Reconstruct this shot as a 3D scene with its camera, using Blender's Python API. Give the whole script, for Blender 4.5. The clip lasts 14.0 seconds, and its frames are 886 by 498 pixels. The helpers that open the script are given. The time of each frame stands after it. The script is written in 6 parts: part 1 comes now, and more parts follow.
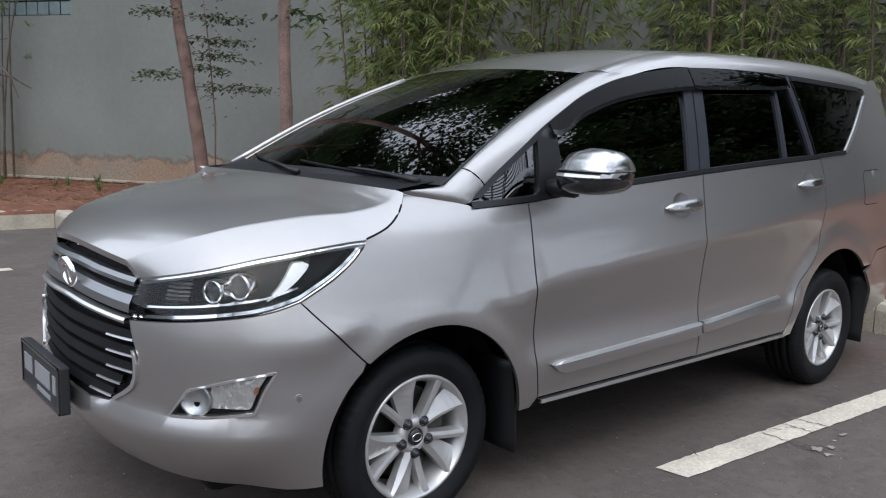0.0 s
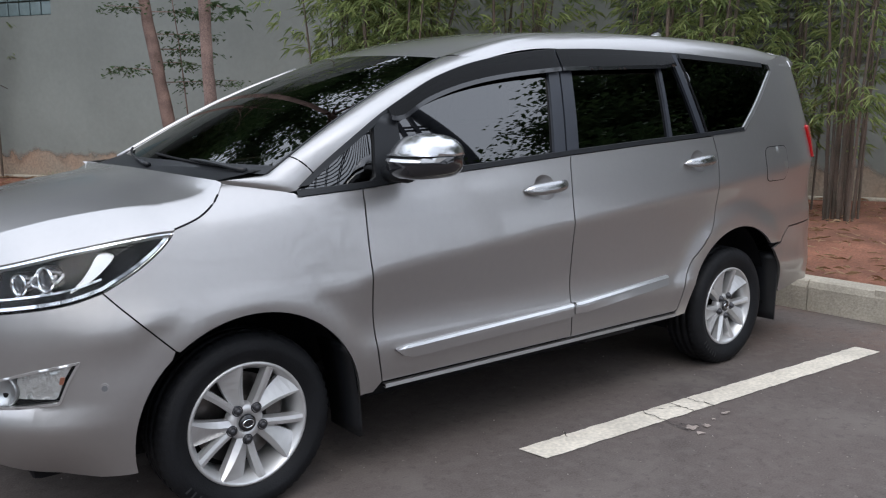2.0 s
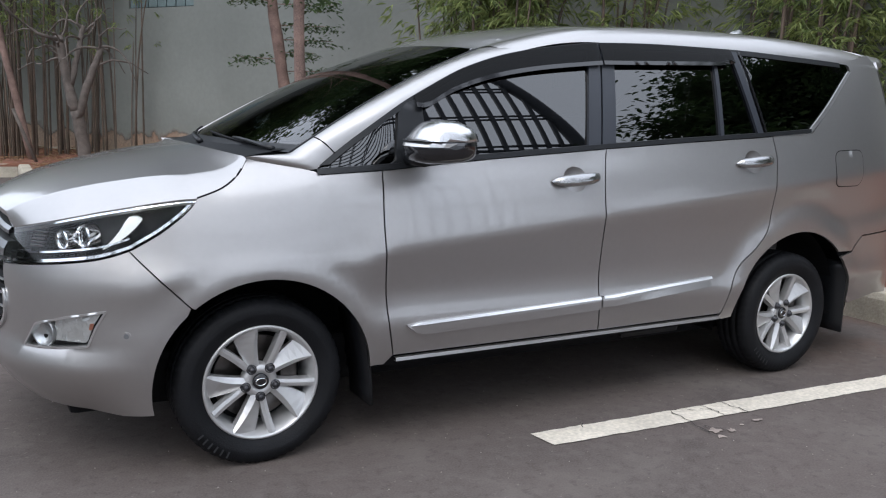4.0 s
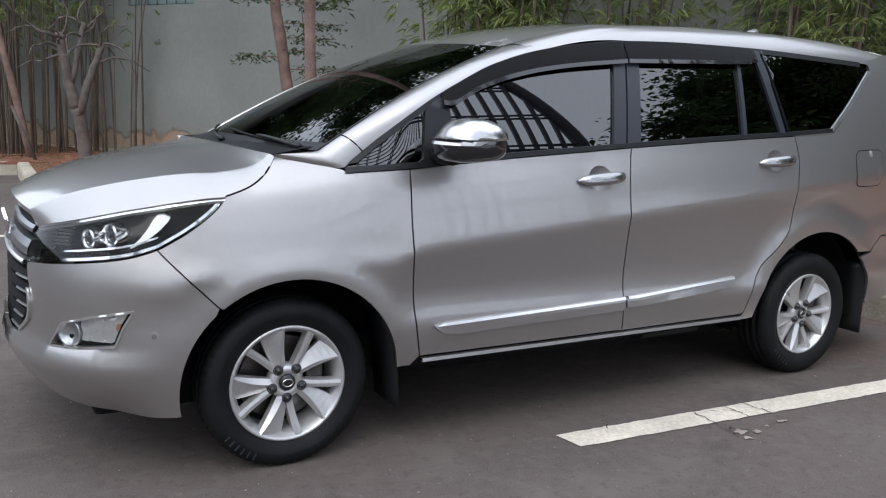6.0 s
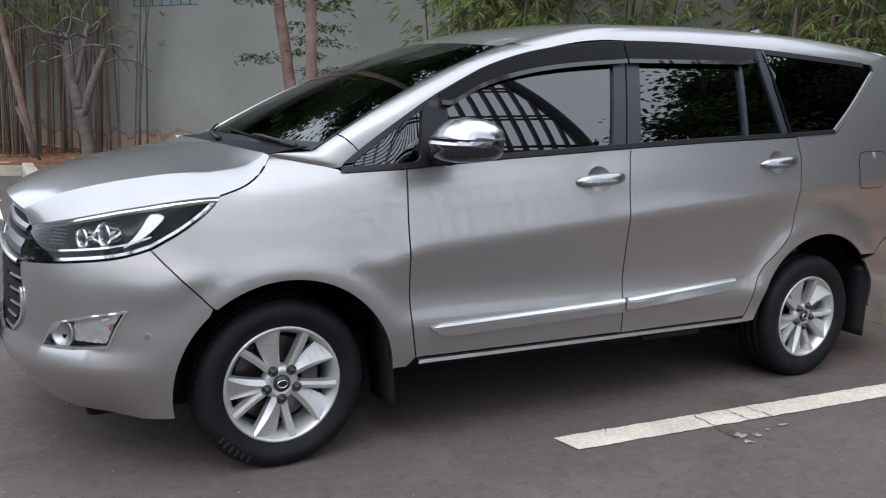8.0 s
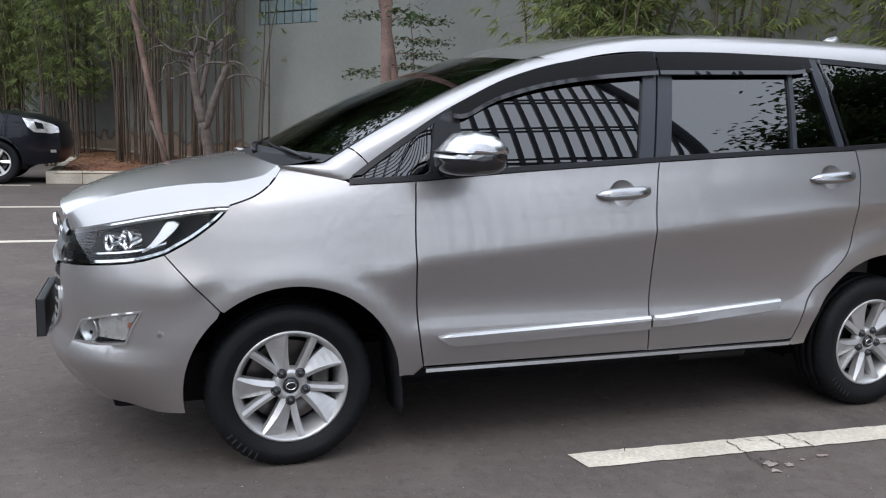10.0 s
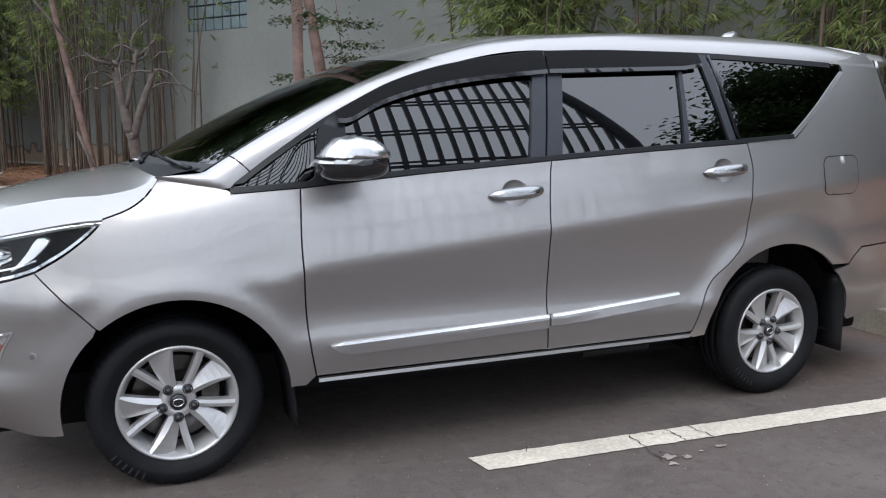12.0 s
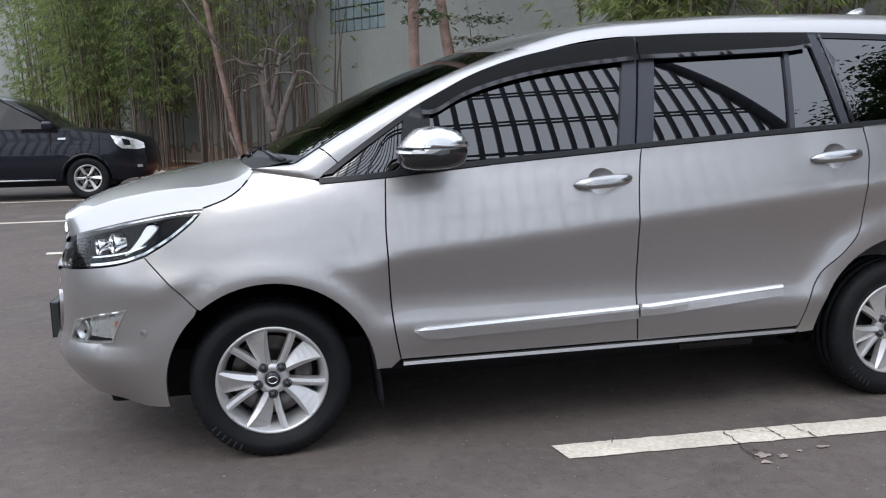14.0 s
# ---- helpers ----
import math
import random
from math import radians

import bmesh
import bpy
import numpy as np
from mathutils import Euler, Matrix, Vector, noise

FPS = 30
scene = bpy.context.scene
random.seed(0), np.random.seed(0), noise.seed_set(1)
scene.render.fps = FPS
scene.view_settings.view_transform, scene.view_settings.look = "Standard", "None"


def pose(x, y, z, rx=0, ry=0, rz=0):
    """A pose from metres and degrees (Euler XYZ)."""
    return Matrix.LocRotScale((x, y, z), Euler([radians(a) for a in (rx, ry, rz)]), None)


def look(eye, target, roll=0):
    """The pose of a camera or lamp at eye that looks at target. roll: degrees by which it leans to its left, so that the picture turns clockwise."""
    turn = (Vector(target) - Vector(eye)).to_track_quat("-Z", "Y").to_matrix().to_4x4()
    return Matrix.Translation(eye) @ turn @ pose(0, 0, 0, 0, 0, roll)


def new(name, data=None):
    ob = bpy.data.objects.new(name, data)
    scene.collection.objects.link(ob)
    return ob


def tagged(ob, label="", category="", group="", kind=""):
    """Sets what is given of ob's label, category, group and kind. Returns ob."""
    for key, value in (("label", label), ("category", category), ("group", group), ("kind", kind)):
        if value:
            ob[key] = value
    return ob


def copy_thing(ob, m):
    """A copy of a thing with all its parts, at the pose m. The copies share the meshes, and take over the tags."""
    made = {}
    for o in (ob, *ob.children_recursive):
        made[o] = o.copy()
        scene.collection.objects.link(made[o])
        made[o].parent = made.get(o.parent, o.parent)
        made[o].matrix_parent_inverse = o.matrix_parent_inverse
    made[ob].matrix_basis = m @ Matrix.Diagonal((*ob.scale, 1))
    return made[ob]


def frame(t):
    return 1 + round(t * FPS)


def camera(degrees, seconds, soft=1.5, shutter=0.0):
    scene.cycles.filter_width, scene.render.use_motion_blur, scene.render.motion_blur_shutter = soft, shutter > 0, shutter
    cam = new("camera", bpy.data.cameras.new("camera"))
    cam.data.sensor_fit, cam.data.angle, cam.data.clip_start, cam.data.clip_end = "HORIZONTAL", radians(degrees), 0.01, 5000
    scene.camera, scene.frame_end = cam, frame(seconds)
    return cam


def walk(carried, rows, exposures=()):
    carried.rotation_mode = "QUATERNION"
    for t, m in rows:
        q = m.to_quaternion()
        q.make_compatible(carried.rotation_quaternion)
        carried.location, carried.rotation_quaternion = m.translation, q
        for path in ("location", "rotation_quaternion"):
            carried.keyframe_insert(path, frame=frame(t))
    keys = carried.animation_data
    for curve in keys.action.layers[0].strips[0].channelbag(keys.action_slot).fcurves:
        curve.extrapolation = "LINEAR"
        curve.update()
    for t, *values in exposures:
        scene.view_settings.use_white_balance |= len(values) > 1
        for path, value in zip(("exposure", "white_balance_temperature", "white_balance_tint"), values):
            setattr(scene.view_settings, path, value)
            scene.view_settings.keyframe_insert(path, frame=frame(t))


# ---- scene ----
cam = camera(57.0, 14.0, 1.15)
PATH = [
    (0, (-1.591, -2.818, 1.296), (-0.318, -1.302, 1.011), 1.7),
    (0.5, (-1.598, -2.833, 1.313), (-0.312, -1.328, 1.027), 1.8),
    (1, (-1.503, -2.926, 1.312), (-0.227, -1.413, 1.025), 0.9),
    (1.5, (-1.252, -3.084, 1.302), (-0.004, -1.552, 0.989), 0.4),
    (2, (-1.103, -3.243, 1.302), (0.127, -1.697, 0.987), 0.0),
    (2.5, (-0.978, -3.355, 1.294), (0.207, -1.774, 0.983), 0.6),
    (3, (-0.839, -3.527, 1.279), (0.231, -1.869, 0.956), 1.5),
    (3.5, (-0.806, -3.585, 1.277), (0.156, -1.863, 0.949), 1.9),
    (6, (-0.909, -3.491, 1.269), (0.067, -1.777, 0.939), 2.1),
    (6.5, (-0.895, -3.461, 1.262), (0.072, -1.741, 0.936), 2.3),
    (7, (-0.88, -3.447, 1.263), (0.092, -1.729, 0.939), 2.6),
    (7.5, (-0.88, -3.452, 1.266), (0.096, -1.737, 0.942), 2.7),
    (8, (-0.87, -3.486, 1.262), (0.095, -1.765, 0.936), 2.2),
    (10.5, (-0.41, -3.729, 1.29), (0.235, -1.861, 0.984), 2.1),
    (11, (-0.391, -3.725, 1.291), (0.261, -1.859, 0.988), 2.0),
    (11.5, (-0.355, -3.77, 1.3), (0.345, -1.922, 0.995), 1.5),
    (12, (-0.244, -3.761, 1.295), (0.539, -1.946, 0.992), 0.4),
    (12.5, (-0.144, -3.745, 1.309), (0.647, -1.933, 1.004), -0.0),
    (13, (-0.085, -3.836, 1.295), (0.511, -1.953, 0.981), -1.2),
    (13.5, (-0.027, -3.91, 1.28), (0.469, -1.998, 0.966), -1.1),
    (14, (-0.035, -3.889, 1.275), (0.41, -1.964, 0.962), -0.9),
]
walk(cam, [(t, look(eye, target, roll)) for t, eye, target, roll in PATH],
     [(0, -0.12), (1.5, -0.10), (3.0, -0.03), (8.0, -0.02), (11.0, 0.0), (14.0, 0.03)])

# ---- world, sun and exposure ----
world = bpy.data.worlds.new("overcast")
scene.world = world
world.use_nodes = True
wn, wl = world.node_tree.nodes, world.node_tree.links
sky = wn.new("ShaderNodeTexSky")
sky.sky_type, sky.sun_disc = "NISHITA", False
sky.sun_elevation, sky.sun_rotation = radians(48), radians(219)
sky.air_density, sky.dust_density = 1.0, 3.0
grey = wn.new("ShaderNodeHueSaturation")
grey.inputs["Saturation"].default_value, grey.inputs["Value"].default_value = 0.5, 0.12
cloud = wn.new("ShaderNodeMix")
cloud.data_type = "RGBA"
cloud.inputs[0].default_value = 0.72
# cloud cover: brighter towards the zenith, as an overcast sky is
way = wn.new("ShaderNodeTexCoord")
height = wn.new("ShaderNodeSeparateXYZ")
rise = wn.new("ShaderNodeMapRange")
rise.inputs["To Min"].default_value, rise.inputs["To Max"].default_value = 0.0, 1.0
veil = wn.new("ShaderNodeMix")
veil.data_type = "RGBA"
veil.inputs[6].default_value, veil.inputs[7].default_value = (2.02, 2.22, 2.60, 1), (2.55, 2.78, 3.22, 1)
wl.new(way.outputs["Generated"], height.inputs[0])
wl.new(height.outputs["Z"], rise.inputs["Value"])
wl.new(rise.outputs[0], veil.inputs[0])
wl.new(veil.outputs[2], cloud.inputs[7])
wl.new(sky.outputs[0], grey.inputs["Color"])
wl.new(grey.outputs[0], cloud.inputs[6])
wl.new(cloud.outputs[2], wn["Background"].inputs["Color"])
wn["Background"].inputs["Strength"].default_value = 0.97
sun_data = bpy.data.lights.new("sun", "SUN")
sun_data.energy, sun_data.angle, sun_data.color = 1.25, radians(40), (1.0, 0.97, 0.93)
sun = new("sun", sun_data)
sun.matrix_world = look((-9, -11, 16), (0, 0, 0))

# ---- materials ----


def mat(name, color, rough=0.5, metal=0.0, vary=0.12, scale=6.0, fine=0.0, bump=0.0, bump_scale=80.0, coat=0.0, coat_rough=0.03, tint=None, per_piece=0.0, spec=0.5, fine_scale=0.0):
    """Principled material: colour varied by two noises (coarse, fine), optional fine relief."""
    m = bpy.data.materials.new(name)
    m.use_nodes = True
    n, l = m.node_tree.nodes, m.node_tree.links
    p = n["Principled BSDF"]
    p.inputs["Roughness"].default_value, p.inputs["Metallic"].default_value = rough, metal
    p.inputs["Coat Weight"].default_value, p.inputs["Coat Roughness"].default_value = coat, coat_rough
    p.inputs["Specular IOR Level"].default_value = spec
    co = n.new("ShaderNodeTexCoord")
    big = n.new("ShaderNodeTexNoise")
    big.inputs["Scale"].default_value, big.inputs["Detail"].default_value = scale, 6
    l.new(co.outputs["Object"], big.inputs["Vector"])
    mix = n.new("ShaderNodeMix")
    mix.data_type = "RGBA"
    lo = [max(0, c * (1 - vary)) for c in color]
    hi = list(tint) if tint else [min(1, c * (1 + vary)) for c in color]
    mix.inputs[6].default_value, mix.inputs[7].default_value = (*lo, 1), (*hi, 1)
    ramp = n.new("ShaderNodeMapRange")
    ramp.inputs["From Min"].default_value, ramp.inputs["From Max"].default_value = 0.32, 0.68
    l.new(big.outputs["Fac"], ramp.inputs["Value"])
    l.new(ramp.outputs[0], mix.inputs[0])
    out = mix.outputs[2]
    if fine:
        small = n.new("ShaderNodeTexNoise")
        small.inputs["Scale"].default_value, small.inputs["Detail"].default_value = fine_scale or scale * 22, 4
        l.new(co.outputs["Object"], small.inputs["Vector"])
        hs = n.new("ShaderNodeHueSaturation")
        rr = n.new("ShaderNodeMapRange")
        rr.inputs["To Min"].default_value, rr.inputs["To Max"].default_value = 1 - fine, 1 + fine
        rr.inputs["From Min"].default_value, rr.inputs["From Max"].default_value = 0.3, 0.7
        l.new(small.outputs["Fac"], rr.inputs["Value"])
        l.new(rr.outputs[0], hs.inputs["Value"])
        l.new(out, hs.inputs["Color"])
        out = hs.outputs[0]
    if per_piece:
        info = n.new("ShaderNodeObjectInfo")
        hp = n.new("ShaderNodeHueSaturation")
        rp = n.new("ShaderNodeMapRange")
        rp.inputs["To Min"].default_value, rp.inputs["To Max"].default_value = 1 - per_piece, 1 + per_piece
        l.new(info.outputs["Random"], rp.inputs["Value"])
        l.new(rp.outputs[0], hp.inputs["Value"])
        l.new(out, hp.inputs["Color"])
        out = hp.outputs[0]
    l.new(out, p.inputs["Base Color"])
    if bump:
        bn = n.new("ShaderNodeTexNoise")
        bn.inputs["Scale"].default_value, bn.inputs["Detail"].default_value = bump_scale, 5
        l.new(co.outputs["Object"], bn.inputs["Vector"])
        b = n.new("ShaderNodeBump")
        b.inputs["Strength"].default_value, b.inputs["Distance"].default_value = bump, 0.01
        l.new(bn.outputs["Fac"], b.inputs["Height"])
        l.new(b.outputs[0], p.inputs["Normal"])
    return m


def leafy(name, a, b):
    """Leaf material: colour per leaf between a and b, slightly translucent."""
    m = bpy.data.materials.new(name)
    m.use_nodes = True
    n, l = m.node_tree.nodes, m.node_tree.links
    p = n["Principled BSDF"]
    geo = n.new("ShaderNodeNewGeometry")
    mix = n.new("ShaderNodeMix")
    mix.data_type = "RGBA"
    mix.inputs[6].default_value, mix.inputs[7].default_value = (*a, 1), (*b, 1)
    l.new(geo.outputs["Random Per Island"], mix.inputs[0])
    l.new(mix.outputs[2], p.inputs["Base Color"])
    p.inputs["Roughness"].default_value = 0.55
    tr = n.new("ShaderNodeBsdfTranslucent")
    l.new(mix.outputs[2], tr.inputs["Color"])
    ms = n.new("ShaderNodeMixShader")
    ms.inputs[0].default_value = 0.42
    l.new(p.outputs[0], ms.inputs[1])
    l.new(tr.outputs[0], ms.inputs[2])
    l.new(ms.outputs[0], n["Material Output"].inputs["Surface"])
    return m


def tinted_glass(name, tint, rough=0.0, ior=1.5, gloss=1.0):
    """Window film on glass: darkened see-through with a mirror gloss by Fresnel."""
    m = bpy.data.materials.new(name)
    m.use_nodes = True
    n, l = m.node_tree.nodes, m.node_tree.links
    n.remove(n["Principled BSDF"])
    t, g, f, x = n.new("ShaderNodeBsdfTransparent"), n.new("ShaderNodeBsdfGlossy"), n.new("ShaderNodeFresnel"), n.new("ShaderNodeMixShader")
    t.inputs["Color"].default_value = (*tint, 1)
    g.inputs["Roughness"].default_value = rough
    g.inputs["Color"].default_value = (gloss, gloss, gloss, 1)
    f.inputs["IOR"].default_value = ior
    l.new(f.outputs[0], x.inputs[0])
    l.new(t.outputs[0], x.inputs[1])
    l.new(g.outputs[0], x.inputs[2])
    l.new(x.outputs[0], n["Material Output"].inputs["Surface"])
    return m


PAINT = mat("silver_metallic_paint", (0.437, 0.424, 0.417), rough=0.37, metal=0.92, vary=0.012, scale=2, fine=0.012, coat=1.0, coat_rough=0.05)
CHROME = mat("chrome", (0.82, 0.82, 0.83), rough=0.07, metal=1.0, vary=0.03, scale=9)
SATIN = mat("satin_silver", (0.66, 0.66, 0.66), rough=0.28, metal=0.9, vary=0.04, scale=9)
ALLOY = mat("alloy_silver", (0.56, 0.56, 0.56), rough=0.34, metal=0.6, vary=0.06, scale=14, coat=0.4)
BLACK_GLOSS = mat("gloss_black_plastic", (0.012, 0.012, 0.014), rough=0.08, vary=0.2, coat=0.6)
BLACK_TRIM = mat("black_trim", (0.010, 0.011, 0.013), rough=0.40, spec=0.35, vary=0.06, scale=5)
PILLAR = mat("pillar_film", (0.030, 0.034, 0.044), rough=0.34, vary=0.04, scale=3)
BLACK = mat("black_liner", (0.007, 0.007, 0.008), rough=0.7, spec=0.15, vary=0.3)
RUBBER = mat("tyre_rubber", (0.008, 0.0085, 0.010), rough=0.6, spec=0.2, vary=0.25, scale=8, fine=0.15, bump=0.15, bump_scale=160)
DARK_METAL = mat("brake_metal", (0.10, 0.09, 0.085), rough=0.5, metal=0.7, vary=0.3, scale=20)
STEEL = mat("brake_disc_steel", (0.13, 0.12, 0.115), rough=0.35, metal=0.9, vary=0.15, scale=30)
GLASS = tinted_glass("tinted_window_glass", (0.05, 0.055, 0.06), 0.0, 1.95)
SCREEN = tinted_glass("windscreen_glass", (0.10, 0.118, 0.112), 0.0, 1.62)
VISOR = tinted_glass("smoked_visor_acrylic", (0.04, 0.046, 0.058), 0.02, 1.50, 0.29)
LENS = tinted_glass("clear_lamp_lens", (0.93, 0.95, 0.96), 0.0, 1.30)
RED_LENS = mat("red_lamp_lens", (0.50, 0.012, 0.015), rough=0.12, vary=0.15, coat=0.8)
AMBER = mat("amber_reflector", (0.42, 0.16, 0.10), rough=0.3, vary=0.1)
GRILLE_BAR = mat("satin_grille_silver", (0.27, 0.28, 0.29), rough=0.32, metal=0.85, vary=0.05, scale=9)
NUT = mat("dark_wheel_nut", (0.05, 0.05, 0.055), rough=0.28, metal=0.6, vary=0.1)
HANDLE = mat("satin_handle_silver", (0.40, 0.40, 0.40), rough=0.22, metal=0.95, vary=0.03, scale=9)
CAP = mat("bright_mirror_cap", (0.70, 0.70, 0.71), rough=0.24, metal=1.0, vary=0.03, scale=9)
LAMP_DARK = mat("lamp_inner_black", (0.006, 0.0075, 0.009), rough=0.4, spec=0.2, vary=0.2)
PLATE = mat("plate_black", (0.025, 0.027, 0.03), rough=0.45, vary=0.2)
PLATE_INK = mat("plate_marking", (0.26, 0.27, 0.28), rough=0.5, vary=0.1)
SEAT = mat("seat_cloth", (0.10, 0.095, 0.09), rough=0.85, vary=0.2)


def asphalt():
    """Worn asphalt: brown-grey, with pale dusty drifts, darker oily blotches, fine grain and red dirt washed from the bed."""
    m = bpy.data.materials.new("brown_grey_asphalt")
    m.use_nodes = True
    n, l = m.node_tree.nodes, m.node_tree.links
    p = n["Principled BSDF"]
    p.inputs["Roughness"].default_value, p.inputs["Specular IOR Level"].default_value = 0.86, 0.3
    co = n.new("ShaderNodeTexCoord")

    def noise_of(scale, detail, lo, hi, stretch=None):
        t = n.new("ShaderNodeTexNoise")
        t.inputs["Scale"].default_value, t.inputs["Detail"].default_value = scale, detail
        src = co.outputs["Object"]
        if stretch:
            mp = n.new("ShaderNodeMapping")
            mp.inputs["Location"].default_value = stretch
            l.new(src, mp.inputs["Vector"])
            src = mp.outputs[0]
        l.new(src, t.inputs["Vector"])
        r = n.new("ShaderNodeMapRange")
        r.interpolation_type = "SMOOTHSTEP"
        r.inputs["From Min"].default_value, r.inputs["From Max"].default_value = lo, hi
        l.new(t.outputs["Fac"], r.inputs["Value"])
        return t, r.outputs[0]

    def layer(under, colour, fac):
        x = n.new("ShaderNodeMix")
        x.data_type = "RGBA"
        if isinstance(under, tuple):
            x.inputs[6].default_value = (*under, 1)
        else:
            l.new(under, x.inputs[6])
        x.inputs[7].default_value = (*colour, 1)
        l.new(fac, x.inputs[0])
        return x.outputs[2]

    def times(a, b):
        q = n.new("ShaderNodeMath")
        q.operation = "MULTIPLY"
        l.new(a, q.inputs[0])
        if isinstance(b, float):
            q.inputs[1].default_value = b
        else:
            l.new(b, q.inputs[1])
        return q.outputs[0]

    out = layer((0.080, 0.067, 0.061), (0.102, 0.083, 0.075), noise_of(0.7, 5, 0.35, 0.65)[1])
    out = layer(out, (0.165, 0.145, 0.13), times(noise_of(1.6, 9, 0.50, 0.72, (3, 1, 0))[1], 0.55))
    out = layer(out, (0.052, 0.043, 0.040), times(noise_of(2.3, 7, 0.56, 0.70, (7, 4, 2))[1], 0.55))
    # red dirt near the planting bed
    sep = n.new("ShaderNodeSeparateXYZ")
    l.new(co.outputs["Object"], sep.inputs[0])
    near = n.new("ShaderNodeMapRange")
    near.interpolation_type = "SMOOTHSTEP"
    near.inputs["From Min"].default_value, near.inputs["From Max"].default_value = 2.4, 4.6
    l.new(sep.outputs["X"], near.inputs["Value"])
    out = layer(out, (0.185, 0.095, 0.062), times(times(near.outputs[0], noise_of(1.3, 8, 0.32, 0.66, (1, 9, 0))[1]), 0.6))
    out = layer(out, (0.135, 0.116, 0.105), times(noise_of(15, 8, 0.48, 0.64, (2, 5, 1))[1], 0.42))
    out = layer(out, (0.050, 0.041, 0.038), times(noise_of(22, 7, 0.54, 0.66, (8, 2, 4))[1], 0.42))
    grain, g = noise_of(125, 4, 0.3, 0.7)
    out = layer(out, (0.155, 0.13, 0.12), times(g, 0.42))
    chip, c = noise_of(34, 4, 0.66, 0.74)
    out = layer(out, (0.20, 0.175, 0.16), times(c, 0.75))
    l.new(out, p.inputs["Base Color"])
    b = n.new("ShaderNodeBump")
    b.inputs["Strength"].default_value, b.inputs["Distance"].default_value = 0.26, 0.01
    l.new(grain.outputs["Fac"], b.inputs["Height"])
    l.new(b.outputs[0], p.inputs["Normal"])
    return m


ASPHALT = asphalt()
LINE = mat("worn_white_line", (0.60, 0.545, 0.46), rough=0.75, vary=0.14, scale=3, fine=0.16, fine_scale=60, bump=0.3, bump_scale=90)
KERB = mat("kerb_concrete", (0.42, 0.38, 0.31), rough=0.9, vary=0.22, scale=3, fine=0.15, bump=0.4, bump_scale=60, per_piece=0.10)
SOIL = mat("red_laterite_soil", (0.20, 0.085, 0.052), rough=0.95, vary=0.35, scale=2.2, fine=0.30, bump=0.9, bump_scale=45)
WALL = mat("grey_green_plaster", (0.188, 0.200, 0.185), rough=0.9, vary=0.12, scale=0.6, fine=0.04, bump=0.12, bump_scale=30)


def stained():
    """Splash stains on plaster: cream and red-brown, thinning out upwards in a ragged edge."""
    m = mat("stained_plinth", (0.33, 0.285, 0.225), rough=0.92, vary=0.25, scale=1.3, fine=0.22, bump=0.3, bump_scale=30, tint=(0.30, 0.19, 0.13))
    n, l = m.node_tree.nodes, m.node_tree.links
    co, sep = n.new("ShaderNodeTexCoord"), n.new("ShaderNodeSeparateXYZ")
    l.new(co.outputs["Object"], sep.inputs[0])
    low = n.new("ShaderNodeMapRange")
    low.inputs["From Min"].default_value, low.inputs["From Max"].default_value = 0.30, 1.0
    low.inputs["To Min"].default_value, low.inputs["To Max"].default_value = 0.52, -0.36
    l.new(sep.outputs["Z"], low.inputs["Value"])
    t = n.new("ShaderNodeTexNoise")
    t.inputs["Scale"].default_value, t.inputs["Detail"].default_value = 2.2, 9
    l.new(co.outputs["Object"], t.inputs["Vector"])
    add = n.new("ShaderNodeMath")
    l.new(low.outputs[0], add.inputs[0])
    l.new(t.outputs["Fac"], add.inputs[1])
    cut = n.new("ShaderNodeMapRange")
    cut.interpolation_type = "SMOOTHSTEP"
    cut.inputs["From Min"].default_value, cut.inputs["From Max"].default_value = 0.42, 0.66
    l.new(add.outputs[0], cut.inputs["Value"])
    clear, mix = n.new("ShaderNodeBsdfTransparent"), n.new("ShaderNodeMixShader")
    l.new(cut.outputs[0], mix.inputs[0])
    l.new(clear.outputs[0], mix.inputs[1])
    l.new(n["Principled BSDF"].outputs[0], mix.inputs[2])
    l.new(mix.outputs[0], n["Material Output"].inputs["Surface"])
    return m


WALL_BASE = stained()
GLASS_BLOCK = mat("glass_block", (0.15, 0.20, 0.205), rough=0.12, vary=0.10, scale=8, bump=0.3, bump_scale=20)
DARK_WALL = mat("dark_vent_and_unseen_wall", (0.085, 0.092, 0.085), rough=0.7, vary=0.3, scale=0.7, fine=0.2)
LOUVRE = mat("dark_louvre", (0.085, 0.088, 0.08), rough=0.6, vary=0.2)
BARK = mat("red_brown_bark", (0.17, 0.112, 0.094), rough=0.92, vary=0.35, scale=5, fine=0.3, bump=0.8, bump_scale=40)
DRY_WOOD = mat("bare_grey_branch", (0.105, 0.088, 0.077), rough=0.9, vary=0.25, scale=9, fine=0.2)
CULM = mat("bamboo_culm", (0.115, 0.10, 0.075), rough=0.65, vary=0.4, scale=3, fine=0.2, tint=(0.145, 0.105, 0.082), per_piece=0.3)
BAMBOO_LEAF = leafy("bamboo_leaf", (0.10, 0.15, 0.05), (0.33, 0.385, 0.145))
TREE_LEAF = leafy("tree_leaf", (0.03, 0.06, 0.025), (0.07, 0.11, 0.04))
LITTER = leafy("dry_leaf_litter", (0.22, 0.12, 0.06), (0.42, 0.30, 0.18))
GRASS = leafy("weed_leaf", (0.06, 0.12, 0.03), (0.14, 0.22, 0.06))
SUV_PAINT = mat("black_car_paint", (0.006, 0.007, 0.012), rough=0.30, vary=0.1, spec=0.2, coat=0.45, coat_rough=0.03)
